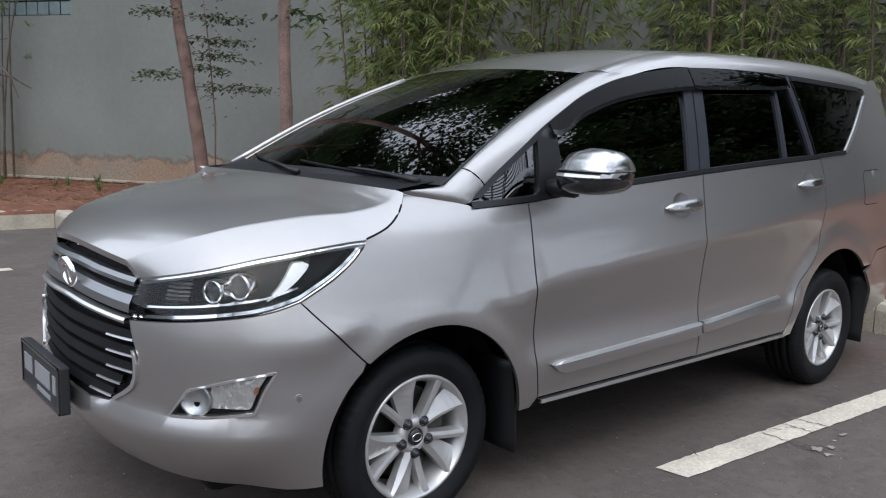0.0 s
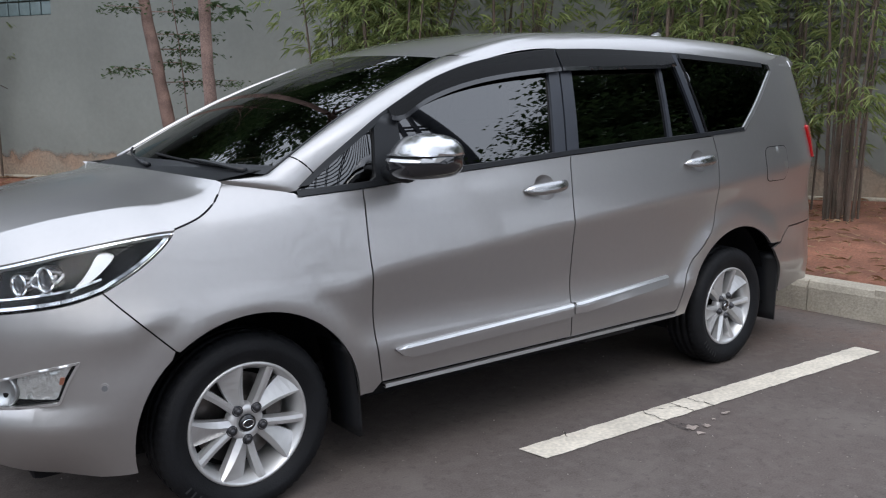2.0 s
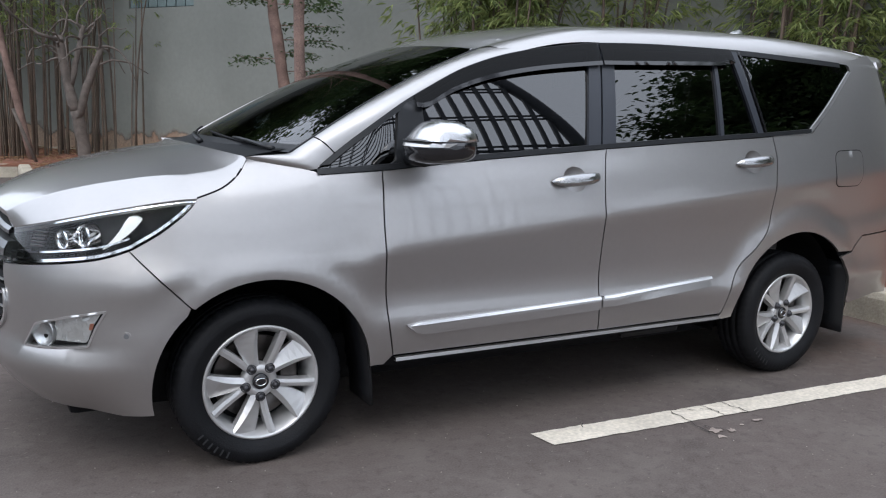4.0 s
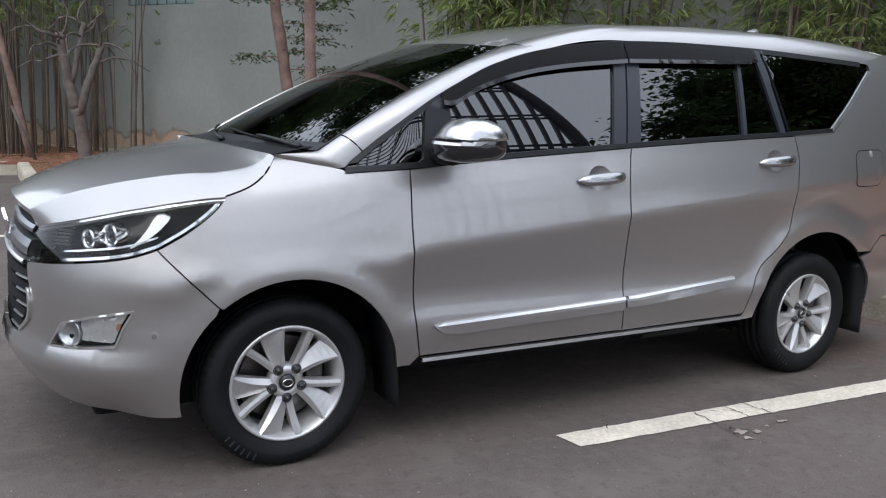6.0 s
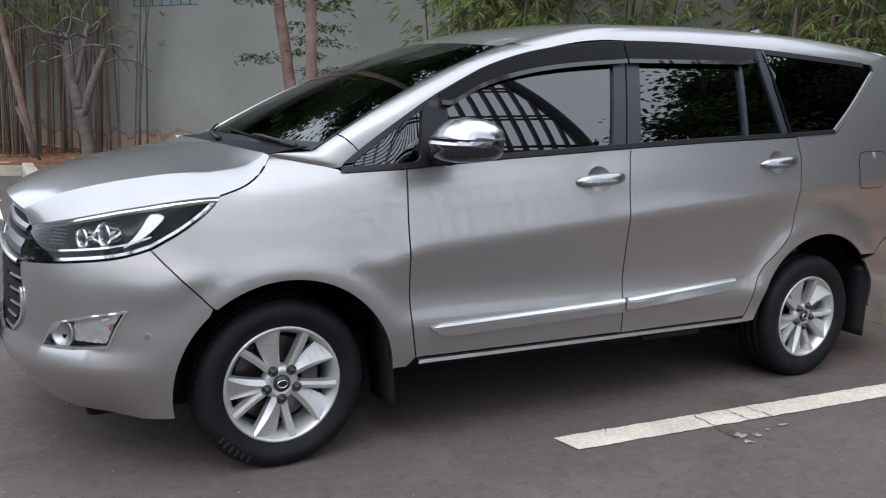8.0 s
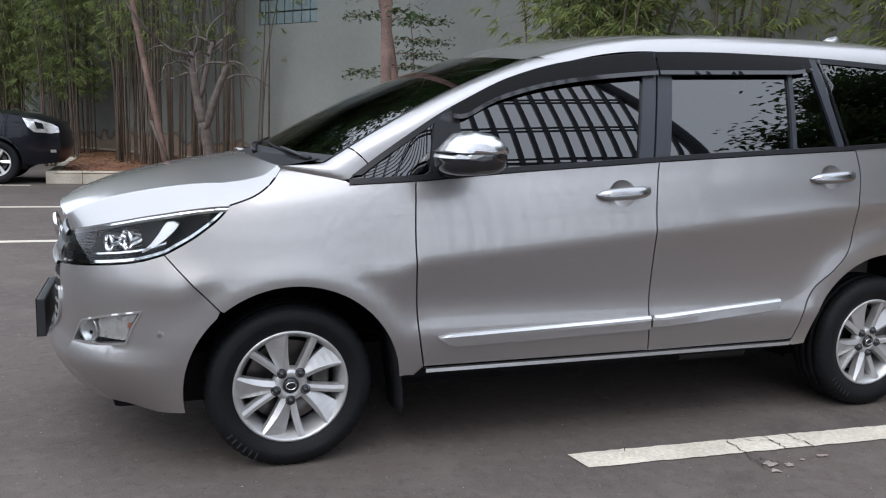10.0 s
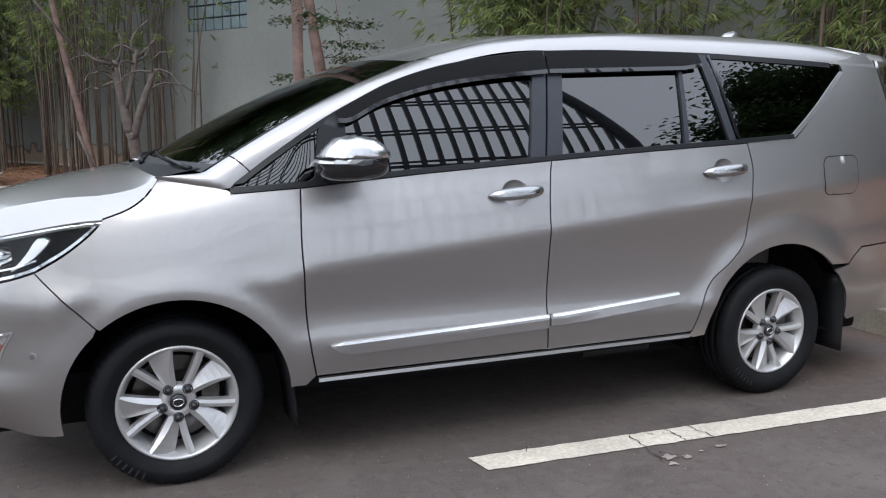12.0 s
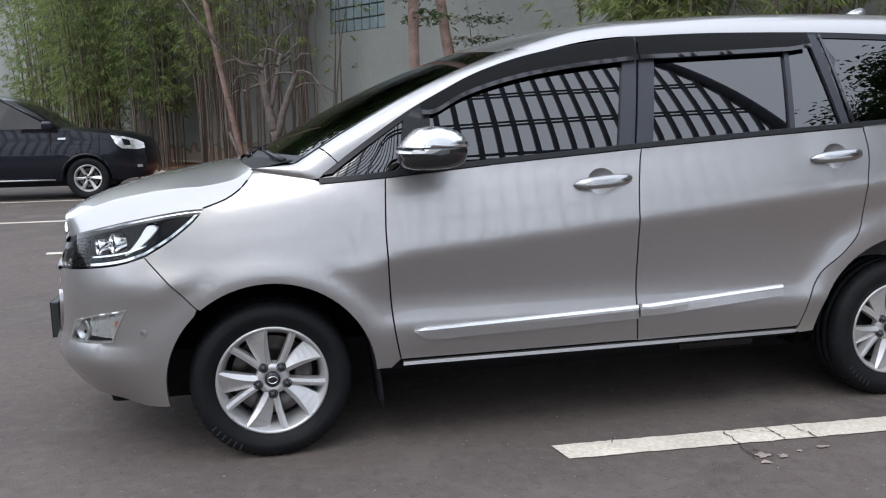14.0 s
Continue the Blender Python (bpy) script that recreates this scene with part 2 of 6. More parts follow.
CANOPY_STEEL = mat("dark_canopy_steel", (0.05, 0.055, 0.065), rough=0.5, metal=0.3, vary=0.15)
PEBBLE = leafy("pale_grit", (0.16, 0.14, 0.12), (0.40, 0.36, 0.33))
CRACK = mat("crack_black", (0.036, 0.031, 0.028), rough=0.95, vary=0.2)

# ---- building helpers ----


def mesh_of(name, verts, faces, smooth=True):
    me = bpy.data.meshes.new(name)
    me.from_pydata([tuple(v) for v in verts], [], faces)
    if smooth:
        me.polygons.foreach_set("use_smooth", [True] * len(me.polygons))
    me.update()
    return me


def part(name, data, material, parent, label=""):
    """One mesh object (from a bmesh or mesh) under a thing or part."""
    if isinstance(data, bmesh.types.BMesh):
        me = bpy.data.meshes.new(name)
        data.to_mesh(me)
        data.free()
    else:
        me = data
    if material and not me.materials:
        me.materials.append(material)
    ob = new(name, me)
    ob.parent = parent
    if label:
        tagged(ob, label=label)
    return ob


def thing(name, label, category, group="", kind="", at=(0, 0, 0)):
    ob = new(name)
    ob.location = at
    return tagged(ob, label, category, group, kind)


def box(bm, lo, hi, bevel=0.0, m=None, segs=2):
    c = [(a + b) / 2 for a, b in zip(lo, hi)]
    d = [(b - a) for a, b in zip(lo, hi)]
    g = bmesh.ops.create_cube(bm, size=1, matrix=(m or Matrix()) @ Matrix.Translation(c) @ Matrix.Diagonal((*d, 1)))
    if bevel:
        e = list({e for v in g["verts"] for e in v.link_edges})
        bmesh.ops.bevel(bm, geom=e, offset=bevel, segments=segs, affect="EDGES", profile=0.6)
    return g["verts"]


def box_mesh(name, lo, hi, bevel=0.0, smooth=False):
    bm = bmesh.new()
    box(bm, lo, hi, bevel)
    me = bpy.data.meshes.new(name)
    bm.to_mesh(me)
    bm.free()
    return me


def lathe(profile, n=64, axis="y", closed=False):
    """Turns (radius, along) points round an axis through the origin."""
    v, f = [], []
    k = len(profile)
    for i in range(n):
        a = 2 * math.pi * i / n
        for r, h in profile:
            if axis == "y":
                v.append((r * math.cos(a), h, r * math.sin(a)))
            else:
                v.append((r * math.cos(a), r * math.sin(a), h))
    for i in range(n):
        j = (i + 1) % n
        for q in range(k if closed else k - 1):
            w = (q + 1) % k
            f.append((i * k + q, i * k + w, j * k + w, j * k + q))
    return v, f


def tube(path, radii, n=8, cap=True):
    """Verts and faces of a tube along points with a radius at each."""
    v, f = [], []
    for i, p in enumerate(path):
        p = Vector(p)
        a = Vector(path[max(0, i - 1)])
        b = Vector(path[min(len(path) - 1, i + 1)])
        d = (b - a).normalized()
        s = d.orthogonal().normalized() if abs(d.z) < 0.9 else d.cross(Vector((1, 0, 0))).normalized()
        u = d.cross(s)
        for j in range(n):
            w = 2 * math.pi * j / n
            v.append(p + radii[i] * (math.cos(w) * s + math.sin(w) * u))
    for i in range(len(path) - 1):
        for j in range(n):
            k = (j + 1) % n
            f.append((i * n + j, i * n + k, (i + 1) * n + k, (i + 1) * n + j))
    if cap:
        f.append(tuple(range(n))[::-1])
        f.append(tuple(range((len(path) - 1) * n, len(path) * n)))
    return v, f


def join(*shapes):
    v, f = [], []
    for a, b in shapes:
        o = len(v)
        v.extend(a)
        f.extend(tuple(i + o for i in q) for q in b)
    return v, f


def moved(shape, m):
    return [m @ Vector(p) for p in shape[0]], shape[1]

# ---- the silver minivan: body surface ----
# x runs from the front axle (0) to the rear axle (2.75), the near flank lies on -y.
from mathutils.geometry import delaunay_2d_cdt


def curve(pts):
    """Smooth function through (x, y) points, without overshoot."""
    xs, ys = [p[0] for p in pts], [p[1] for p in pts]
    n = len(xs)
    m = [(ys[min(i + 1, n - 1)] - ys[max(i - 1, 0)]) / (xs[min(i + 1, n - 1)] - xs[max(i - 1, 0)]) for i in range(n)]
    for i in range(1, n - 1):
        d0, d1 = (ys[i] - ys[i - 1]) / (xs[i] - xs[i - 1]), (ys[i + 1] - ys[i]) / (xs[i + 1] - xs[i])
        m[i] = 0 if d0 * d1 <= 0 else 2 * d0 * d1 / (d0 + d1)

    def f(x):
        if x <= xs[0]:
            return ys[0] + m[0] * (x - xs[0])
        if x >= xs[-1]:
            return ys[-1] + m[-1] * (x - xs[-1])
        i = 0
        while x > xs[i + 1]:
            i += 1
        h = xs[i + 1] - xs[i]
        t = (x - xs[i]) / h
        return (2 * t**3 - 3 * t * t + 1) * ys[i] + (t**3 - 2 * t * t + t) * h * m[i] + (3 * t * t - 2 * t**3) * ys[i + 1] + (t**3 - t * t) * h * m[i + 1]

    return f


def spline(pts, closed=False, step=0.018):
    """Evenly sampled Catmull-Rom curve through 2D points."""
    n = len(pts)
    out = []
    for i in range(n if closed else n - 1):
        g = (lambda k: pts[k % n]) if closed else (lambda k: pts[max(0, min(n - 1, k))])
        p0, p1, p2, p3 = g(i - 1), g(i), g(i + 1), g(i + 2)
        k = max(1, int(math.dist(p1, p2) / step))
        for j in range(k):
            t = j / k
            out.append(tuple(0.5 * (2 * b + (c - a) * t + (2 * a - 5 * b + 4 * c - d) * t * t + (3 * b - a - 3 * c + d) * t**3) for a, b, c, d in zip(p0, p1, p2, p3)))
    if not closed:
        out.append(tuple(pts[-1]))
    return out


def straight(pts, step=0.018):
    out = []
    for a, b in zip(pts, pts[1:]):
        k = max(1, int(math.dist(a, b) / step))
        out += [tuple(p + (q - p) * j / k for p, q in zip(a, b)) for j in range(k)]
    return out + [tuple(pts[-1])]


def rounded(pts, r, seg=5):
    """Closed polygon with rounded corners."""
    out = []
    n = len(pts)
    for i in range(n):
        p, a, b = Vector(pts[i]), Vector(pts[i - 1]), Vector(pts[(i + 1) % n])
        u, w = (a - p), (b - p)
        k = min(r, u.length * 0.45, w.length * 0.45)
        u, w = p + u.normalized() * k, p + w.normalized() * k
        out += [tuple(u * (1 - t) ** 2 + p * 2 * t * (1 - t) + w * t * t) for t in (j / seg for j in range(seg + 1))]
    return straight(out + [out[0]])[:-1]


PLAN = [(-0.872, 0), (-0.868, 0.15), (-0.852, 0.32), (-0.82, 0.48), (-0.765, 0.62), (-0.68, 0.735), (-0.56, 0.815), (-0.40, 0.866), (-0.2, 0.892), (0.1, 0.905), (0.6, 0.912),
        (1.4, 0.916), (2.3, 0.915), (2.9, 0.905), (3.25, 0.888), (3.5, 0.858), (3.67, 0.805), (3.77, 0.72), (3.825, 0.56), (3.855, 0.3), (3.86, 0)]


def plan_table():
    us = [0]
    for a, b in zip(PLAN, PLAN[1:]):
        us.append(us[-1] + math.dist(a, b))
    cx, cy = curve(list(zip(us, [p[0] for p in PLAN]))), curve(list(zip(us, [p[1] for p in PLAN])))
    pts = [(cx(us[-1] * k / 900), cy(us[-1] * k / 900)) for k in range(901)]
    run = [0]
    for a, b in zip(pts, pts[1:]):
        run.append(run[-1] + math.dist(a, b))
    k1 = min(range(901), key=lambda k: abs(pts[k][0] - 1))
    return [q - run[k1] + 1 for q in run], [p[0] for p in pts], [p[1] for p in pts]


SS, SX, SY = plan_table()
S_FRONT, S_REAR = SS[0], SS[-1]
side_low = curve([(0.18, 0.075), (0.24, 0.05), (0.32, 0.028), (0.42, 0.010), (0.49, 0.006), (0.55, 0.018), (0.61, 0.023), (0.70, 0.016), (0.80, 0.004), (0.835, 0), (0.86, 0.0042), (0.92, 0.016), (1.0, 0.034), (1.08, 0.057), (1.14, 0.086)])
front_low = curve([(0.18, 0.16), (0.24, 0.11), (0.30, 0.055), (0.37, 0.012), (0.415, 0), (0.432, 0.001), (0.452, 0.020), (0.51, 0.025), (0.58, 0.026), (0.66, 0.028), (0.72, 0.036), (0.80, 0.060), (0.88, 0.10), (0.95, 0.155), (1.0, 0.21)])
rear_lean = curve([(0.2, 0.05), (0.35, 0.0), (0.6, 0.0), (0.9, 0.04), (1.2, 0.08), (1.4, 0.16), (1.7, 0.30)])
belt = curve([(-0.3, 1.0), (0.2, 1.055), (1.45, 1.145), (2.4, 1.185), (3.3, 1.205)])
HUBZ, WHEELBASE = 0.312, 2.75


def ease(a, b, x):
    t = min(1, max(0, (x - a) / (b - a)))
    return t * t * (3 - 2 * t)


fender_crest = curve([(-0.37, 0.600), (-0.25, 0.690), (-0.12, 0.752), (0.0, 0.770), (0.12, 0.748), (0.22, 0.708), (0.32, 0.685), (0.39, 0.705), (0.45, 0.755), (0.52, 0.7797)])


def crest(s):
    """Height of the flank's widest line: it rises along the doors and falls with the front arch."""
    return 0.773 + 0.096 * (s - 0.45) if s > 0.52 else fender_crest(max(s, -0.37))


def inset(s, z):
    """How far the skin lies inside the widest plan outline."""
    lift = 0.773 + 0.096 * (max(s, -0.37) - 0.45) - 0.835
    dip = crest(s) - 0.835 - lift
    zz = z - (lift + 0.6 * dip * ease(1.04, 0.72, z)) * ease(0.55, 0.8, z)
    k = ease(-0.66, -0.29, s)
    d = front_low(min(z, 1.0)) * (1 - k) + side_low(min(zz, 1.14)) * k
    if zz < 0.835:
        d *= 1 - 0.75 * ease(0.52, 0.30, s) * k
    zb = belt(s) - 0.04
    if s > -0.2 and z > zb:
        h = z - zb
        d = side_low(zb - lift) + 0.22 * h + 0.16 * h * h
    # the fender's shoulder turns up towards the cowl
    d += 0.50 * max(0.0, z - (0.975 + 0.10 * (s + 0.225))) * ease(0.50, 0.02, s) * ease(-0.34, -0.22, s)
    r = ease(3.45, 3.95, s)
    d = d * (1 - r) + rear_lean(z) * r
    d -= 0.019 * (1 - ease(0.475, 0.60, math.hypot(s - WHEELBASE, z - HUBZ))) * ease(0.34, 0.60, z)
    if z < 0.95:
        d -= (0.016 if s > -0.2 else 0.016 - 0.010 * ease(-0.2, -0.34, s)) * (1 - ease(0.400, 0.480, math.hypot(s, z - HUBZ))) * ease(0.36, 0.62, z)
    return d


def skin(s, z, off=0.0, side=-1):
    """Point on the flank (side -1 near, 1 far): s along the plan outline, z up, off outward."""
    x, y = float(np.interp(s, SS, SX)), float(np.interp(s, SS, SY))
    tx = float(np.interp(s + 0.012, SS, SX) - np.interp(s - 0.012, SS, SX))
    ty = float(np.interp(s + 0.012, SS, SY) - np.interp(s - 0.012, SS, SY))
    q = math.hypot(tx, ty) or 1
    d = inset(s, z) - off
    return (x + ty / q * d, side * (y - tx / q * d), z)


def inside(p, loop):
    c = False
    j = len(loop) - 1
    for i in range(len(loop)):
        a, b = loop[i], loop[j]
        if (a[1] > p[1]) != (b[1] > p[1]) and p[0] < (b[0] - a[0]) * (p[1] - a[1]) / (b[1] - a[1]) + a[0]:
            c = not c
        j = i
    return c


def shrink(loop, gap):
    n = len(loop)
    area = sum(loop[i][0] * loop[(i + 1) % n][1] - loop[(i + 1) % n][0] * loop[i][1] for i in range(n))
    sg = 1 if area > 0 else -1
    out = []
    for i in range(n):
        a, b = loop[i - 1], loop[(i + 1) % n]
        tx, ty = b[0] - a[0], b[1] - a[1]
        q = math.hypot(tx, ty) or 1
        out.append((loop[i][0] - sg * ty / q * gap, loop[i][1] + sg * tx / q * gap))
    return out


def flat_fill(loop, holes=(), step=0.04):
    """2D triangles that fill a loop, finely enough to bend."""
    pts = [Vector(p) for p in loop]
    edges = [(i, (i + 1) % len(loop)) for i in range(len(loop))]
    for h in holes:
        o = len(pts)
        pts += [Vector(p) for p in h]
        edges += [(o + i, o + (i + 1) % len(h)) for i in range(len(h))]
    x0, x1 = min(p[0] for p in loop), max(p[0] for p in loop)
    y0, y1 = min(p[1] for p in loop), max(p[1] for p in loop)
    rim = np.array([tuple(p) for p in pts])
    for i in range(int((x1 - x0) / step) + 1):
        for j in range(int((y1 - y0) / step) + 1):
            q = (x0 + (i + 0.5 + 0.25 * (j % 2)) * step, y0 + (j + 0.5) * step)
            if inside(q, loop) and not any(inside(q, h) for h in holes) and np.min(np.abs(rim - q).max(axis=1)) > step * 0.42:
                pts.append(Vector(q))
    v, _, f, *_ = delaunay_2d_cdt(pts, edges, [], 0, 1e-6)
    keep = []
    for t in f:
        c = (sum(v[i][0] for i in t) / 3, sum(v[i][1] for i in t) / 3)
        if inside(c, loop) and not any(inside(c, h) for h in holes):
            keep.append(tuple(t))
    return [tuple(p) for p in v], keep


def skin_shape(loop, off=0.0, holes=(), step=0.04, lip=0.014, gap=0.003, sides=(-1,)):
    """Verts and faces of a panel that follows the flank, with turned-in edges."""
    loop = shrink(loop, gap)
    flat, tri = flat_fill(loop, holes, step)
    shapes = []
    for side in sides:
        v = [skin(s, z, off, side) for s, z in flat]
        f = []
        for a, b, c in tri:
            area = (flat[b][0] - flat[a][0]) * (flat[c][1] - flat[a][1]) - (flat[c][0] - flat[a][0]) * (flat[b][1] - flat[a][1])
            f.append((a, b, c) if (area > 0) == (side < 0) else (a, c, b))
        if lip:
            for ring in (loop, *holes):
                o, n = len(v), len(ring)
                v += [skin(s, z, off, side) for s, z in ring] + [skin(s, z, off - lip, side) for s, z in ring]
                f += [(o + i, o + (i + 1) % n, o + n + (i + 1) % n, o + n + i) for i in range(n)]
        shapes.append((v, f))
    return join(*shapes)


def panel(name, loop, material, parent, label="", **k):
    v, f = skin_shape(loop, **k)
    return part(name, mesh_of(name, v, f), material, parent, label)


def ribbon(name, low, high, off_low, off_high, material, parent, label="", side=-1):
    """A narrow strip on the flank whose lower edge stands proud, closed at its foot and top."""
    n = len(low)
    rows = [(low, off_low - 0.02), (low, off_low), (high, off_high), (high, off_high - 0.02)]
    v = [skin(s, z, o, side) for line, o in rows for s, z in line]
    f = [(k * n + i, k * n + i + 1, (k + 1) * n + i + 1, (k + 1) * n + i) for k in range(3) for i in range(n - 1)]
    return part(name, mesh_of(name, v, [q if side < 0 else q[::-1] for q in f], False), material, parent, label)


def strip(name, lines, material, parent, label="", side=-1):
    """A moulded strip on the flank from rows of (points, offset), lowest row first, with flat facets."""
    n = len(lines[0][0])
    v = [skin(s, z, o, side) for line, o in lines for s, z in line]
    f = [(k * n + i, k * n + i + 1, (k + 1) * n + i + 1, (k + 1) * n + i) for k in range(len(lines) - 1) for i in range(n - 1)]
    return part(name, mesh_of(name, v, [q if side < 0 else q[::-1] for q in f], False), material, parent, label)


def even(s0, s1, z0, z1, n=30):
    return [(s0 + (s1 - s0) * i / n, z0 + (z1 - z0) * i / n) for i in range(n + 1)]


def arch(cx, rx, rz, z0, z1, n=40, cz=HUBZ):
    """Points over a wheel arch from its rear foot at z0 to its front foot at z1."""
    a0, a1 = math.asin((z0 - cz) / rz), math.pi - math.asin((z1 - cz) / rz)
    return [(cx + rx * math.cos(a0 + (a1 - a0) * i / n), cz + rz * math.sin(a0 + (a1 - a0) * i / n)) for i in range(n + 1)]


van = thing("minivan", "silver metallic minivan parked on asphalt with dark tinted windows", "car")

DOOR_FRONT = spline([(0.483, 0.366), (0.459, 0.50), (0.446, 0.66), (0.438, 0.87), (0.448, 1.062)])
B_GAP = spline([(1.468, 0.366), (1.459, 0.51), (1.460, 0.72), (1.461, 0.94), (1.476, 1.08), (1.490, 1.150)])
DOOR_REAR = spline([(2.222, 0.375), (2.243, 0.44), (2.268, 0.52), (2.318, 0.606), (2.425, 0.690), (2.500, 0.79), (2.516, 0.98), (2.532, 1.11), (2.515, 1.218)])
BELT_F = straight([(0.448, 1.062), (0.9, 1.104), (1.490, 1.150)])
BELT_R = straight([(1.490, 1.150), (1.97, 1.184), (2.515, 1.218)])
HOOD_SIDE = spline([(-0.225, 0.972), (-0.140, 1.003), (-0.080, 1.046), (-0.040, 1.100)])
LAMP_LOW = spline([(-0.450, 0.801), (-0.565, 0.770), (-0.77, 0.748), (-1.040, 0.724)])
LAMP_BACK = spline([(-0.225, 0.968), (-0.268, 0.921), (-0.356, 0.854), (-0.450, 0.801)])
LAMP_TOP = spline([(-1.040, 0.843), (-0.80, 0.882), (-0.572, 0.919), (-0.32, 0.962), (-0.225, 0.970)])
GAP_BUMP = straight([(-0.450, 0.801), (-0.358, 0.712), (-0.258, 0.612)])
ARCH_F = arch(0.0, 0.386, 0.382, 0.335, 0.245)
ARCH_F_UP = [p for p in ARCH_F if p[0] > -0.262]
ARCH_F_DOWN = [p for p in ARCH_F if p[0] <= -0.262]
ARCH_R = arch(2.755, 0.455, 0.432, 0.25, 0.36)
SILL = straight([(0.483, 0.366), (2.19, 0.370), (2.222, 0.375)])

# lower body panels on both flanks
for side in (-1, 1):
    st = 0.028 if side < 0 else 0.08
    CUPS = [[(hx + 0.060 * math.cos(a), hz + 0.002 + 0.052 * math.sin(a)) for a in np.linspace(0, 2 * math.pi, 29)[:-1]] for hx, hz in ((1.310, 1.022), (2.368, 1.096))]
    fender = [(0.405, 0.335), (0.445, 0.333)] + DOOR_FRONT + straight([(0.448, 1.062), (0.215, 1.047), (0.192, 1.060), (0.10, 1.080)])[1:] + [(-0.040, 1.100)] + HOOD_SIDE[::-1] + LAMP_BACK[1:] + GAP_BUMP[1:] + ARCH_F_UP[::-1]
    panel("front_fender", fender, PAINT, van, step=st, sides=(side,))
    panel("front_door", DOOR_FRONT + BELT_F[1:] + B_GAP[::-1][1:] + SILL[::-1][-int(len(SILL) * 0.565):][1:-1], PAINT, van, step=st, sides=(side,), holes=(CUPS[0],))
    panel("rear_door", B_GAP + BELT_R[1:] + DOOR_REAR[::-1][1:] + [(2.19, 0.370), (1.9, 0.369), (1.6, 0.367)], PAINT, van, step=st, sides=(side,), holes=(CUPS[1],))
    quarter = DOOR_REAR + straight([(2.515, 1.218), (2.56, 1.238), (2.800, 1.240)])[1:] + spline([(2.815, 1.243), (2.965, 1.364), (3.10, 1.475), (3.205, 1.565), (3.200, 1.590), (3.15, 1.612)]) + straight([(3.15, 1.612), (3.42, 1.665), (3.50, 1.60), (3.56, 1.275), (3.50, 1.262), (3.555, 1.085), (3.74, 1.06), (3.80, 0.72), (3.30, 0.70), (3.205, 0.62)])[1:] + [p for p in ARCH_R if p[1] >= 0.60 or p[0] < 2.755] + [(2.300, 0.345), (2.235, 0.340), (2.205, 0.352)]
    panel("rear_quarter", quarter, PAINT, van, step=st, sides=(side,))
    sill = straight([(0.43, 0.318), (0.44, 0.331), (0.483, 0.360), (2.19, 0.364), (2.24, 0.340), (2.22, 0.325), (1.2, 0.315), (0.43, 0.318)])[:-1]
    panel("rocker_sill", sill, BLACK, van, step=0.05, sides=(side,), off=-0.025, lip=0.05)
    ribbon("sill_strip", even(0.49, 2.20, 0.346, 0.350), even(0.49, 2.21, 0.359, 0.364), 0.0185, 0.013, PAINT, van, "thin bright sill strip", side)
    if side < 0:
        fuel_loop = rounded([(2.975, 1.150), (3.205, 1.158), (3.20, 0.975), (2.975, 0.972)], 0.045)
        panel("fuel_door_gap", shrink(fuel_loop, -0.004), BLACK, van, sides=(side,), off=0.0012, lip=0.0, gap=0.0, holes=(shrink(fuel_loop, 0.001),), step=0.02)
        panel("fuel_door", fuel_loop, PAINT, van, sides=(side,), off=0.0025, lip=0.006, gap=0.0)

FOG_HOLE = rounded([(-0.862, 0.468), (-0.795, 0.556), (-0.66, 0.588), (-0.520, 0.611), (-0.556, 0.553), (-0.586, 0.486), (-0.738, 0.474)][::-1], 0.012)
bumper = LAMP_LOW[::-1] + GAP_BUMP[1:] + ARCH_F_DOWN + straight([(-0.381, 0.243), (-0.49, 0.237), (-0.82, 0.256), (-1.1, 0.275), (-1.35, 0.285), (S_FRONT, 0.288)])[1:] + straight([(S_FRONT, 0.445), (-1.28, 0.445), (-1.14, 0.462), (-1.010, 0.530), (-0.985, 0.62), (-1.035, 0.715)])
panel("front_bumper", bumper, PAINT, van, holes=(FOG_HOLE,), sides=(-1, 1), step=0.035, gap=0.002)
rear_bumper = straight([(3.207, 0.617), (3.30, 0.698), (3.80, 0.718), (S_REAR, 0.726), (S_REAR, 0.30), (3.9, 0.33), (3.50, 0.36), (3.235, 0.33)]) + [p for p in ARCH_R if p[0] > 2.755 and 0.33 < p[1] < 0.605]
panel("rear_bumper", rear_bumper, PAINT, van, sides=(-1, 1), step=0.05)
panel("tailgate", straight([(3.60, 1.262), (3.56, 1.60), (3.60, 1.64), (S_REAR, 1.66), (S_REAR, 0.74), (3.80, 0.735), (3.77, 1.05), (3.72, 1.15), (3.60, 1.262)])[:-1], PAINT, van, sides=(-1, 1), step=0.08)
for side in (-1, 1):
    tail = panel("tail_lamp", rounded([(3.505, 1.268), (3.60, 1.272), (3.735, 1.16), (3.75, 1.075), (3.555, 1.080)], 0.02), RED_LENS, van, "glossy red tail lamp lens", sides=(side,), off=0.014, lip=0.03)

# dark inner shell behind the panel gaps, and the underbody
shell_loop = straight([(0.40, 0.33), (2.28, 0.36)]) + [p for p in arch(2.755, 0.47, 0.447, 0.36, 0.36)][::-1] + straight([(3.25, 0.36), (3.7, 0.40), (S_REAR, 0.40), (S_REAR, 1.25), (3.5, 1.25), (2.8, 1.22), (1.49, 1.13), (0.45, 1.04), (0.2, 1.03), (-0.05, 1.05), (-0.25, 0.93), (-0.45, 0.78), (-1.04, 0.70), (S_FRONT, 0.66), (S_FRONT, 0.30), (-0.9, 0.29), (-0.40, 0.25)]) + [p for p in arch(0, 0.40, 0.396, 0.335, 0.25)][::-1]
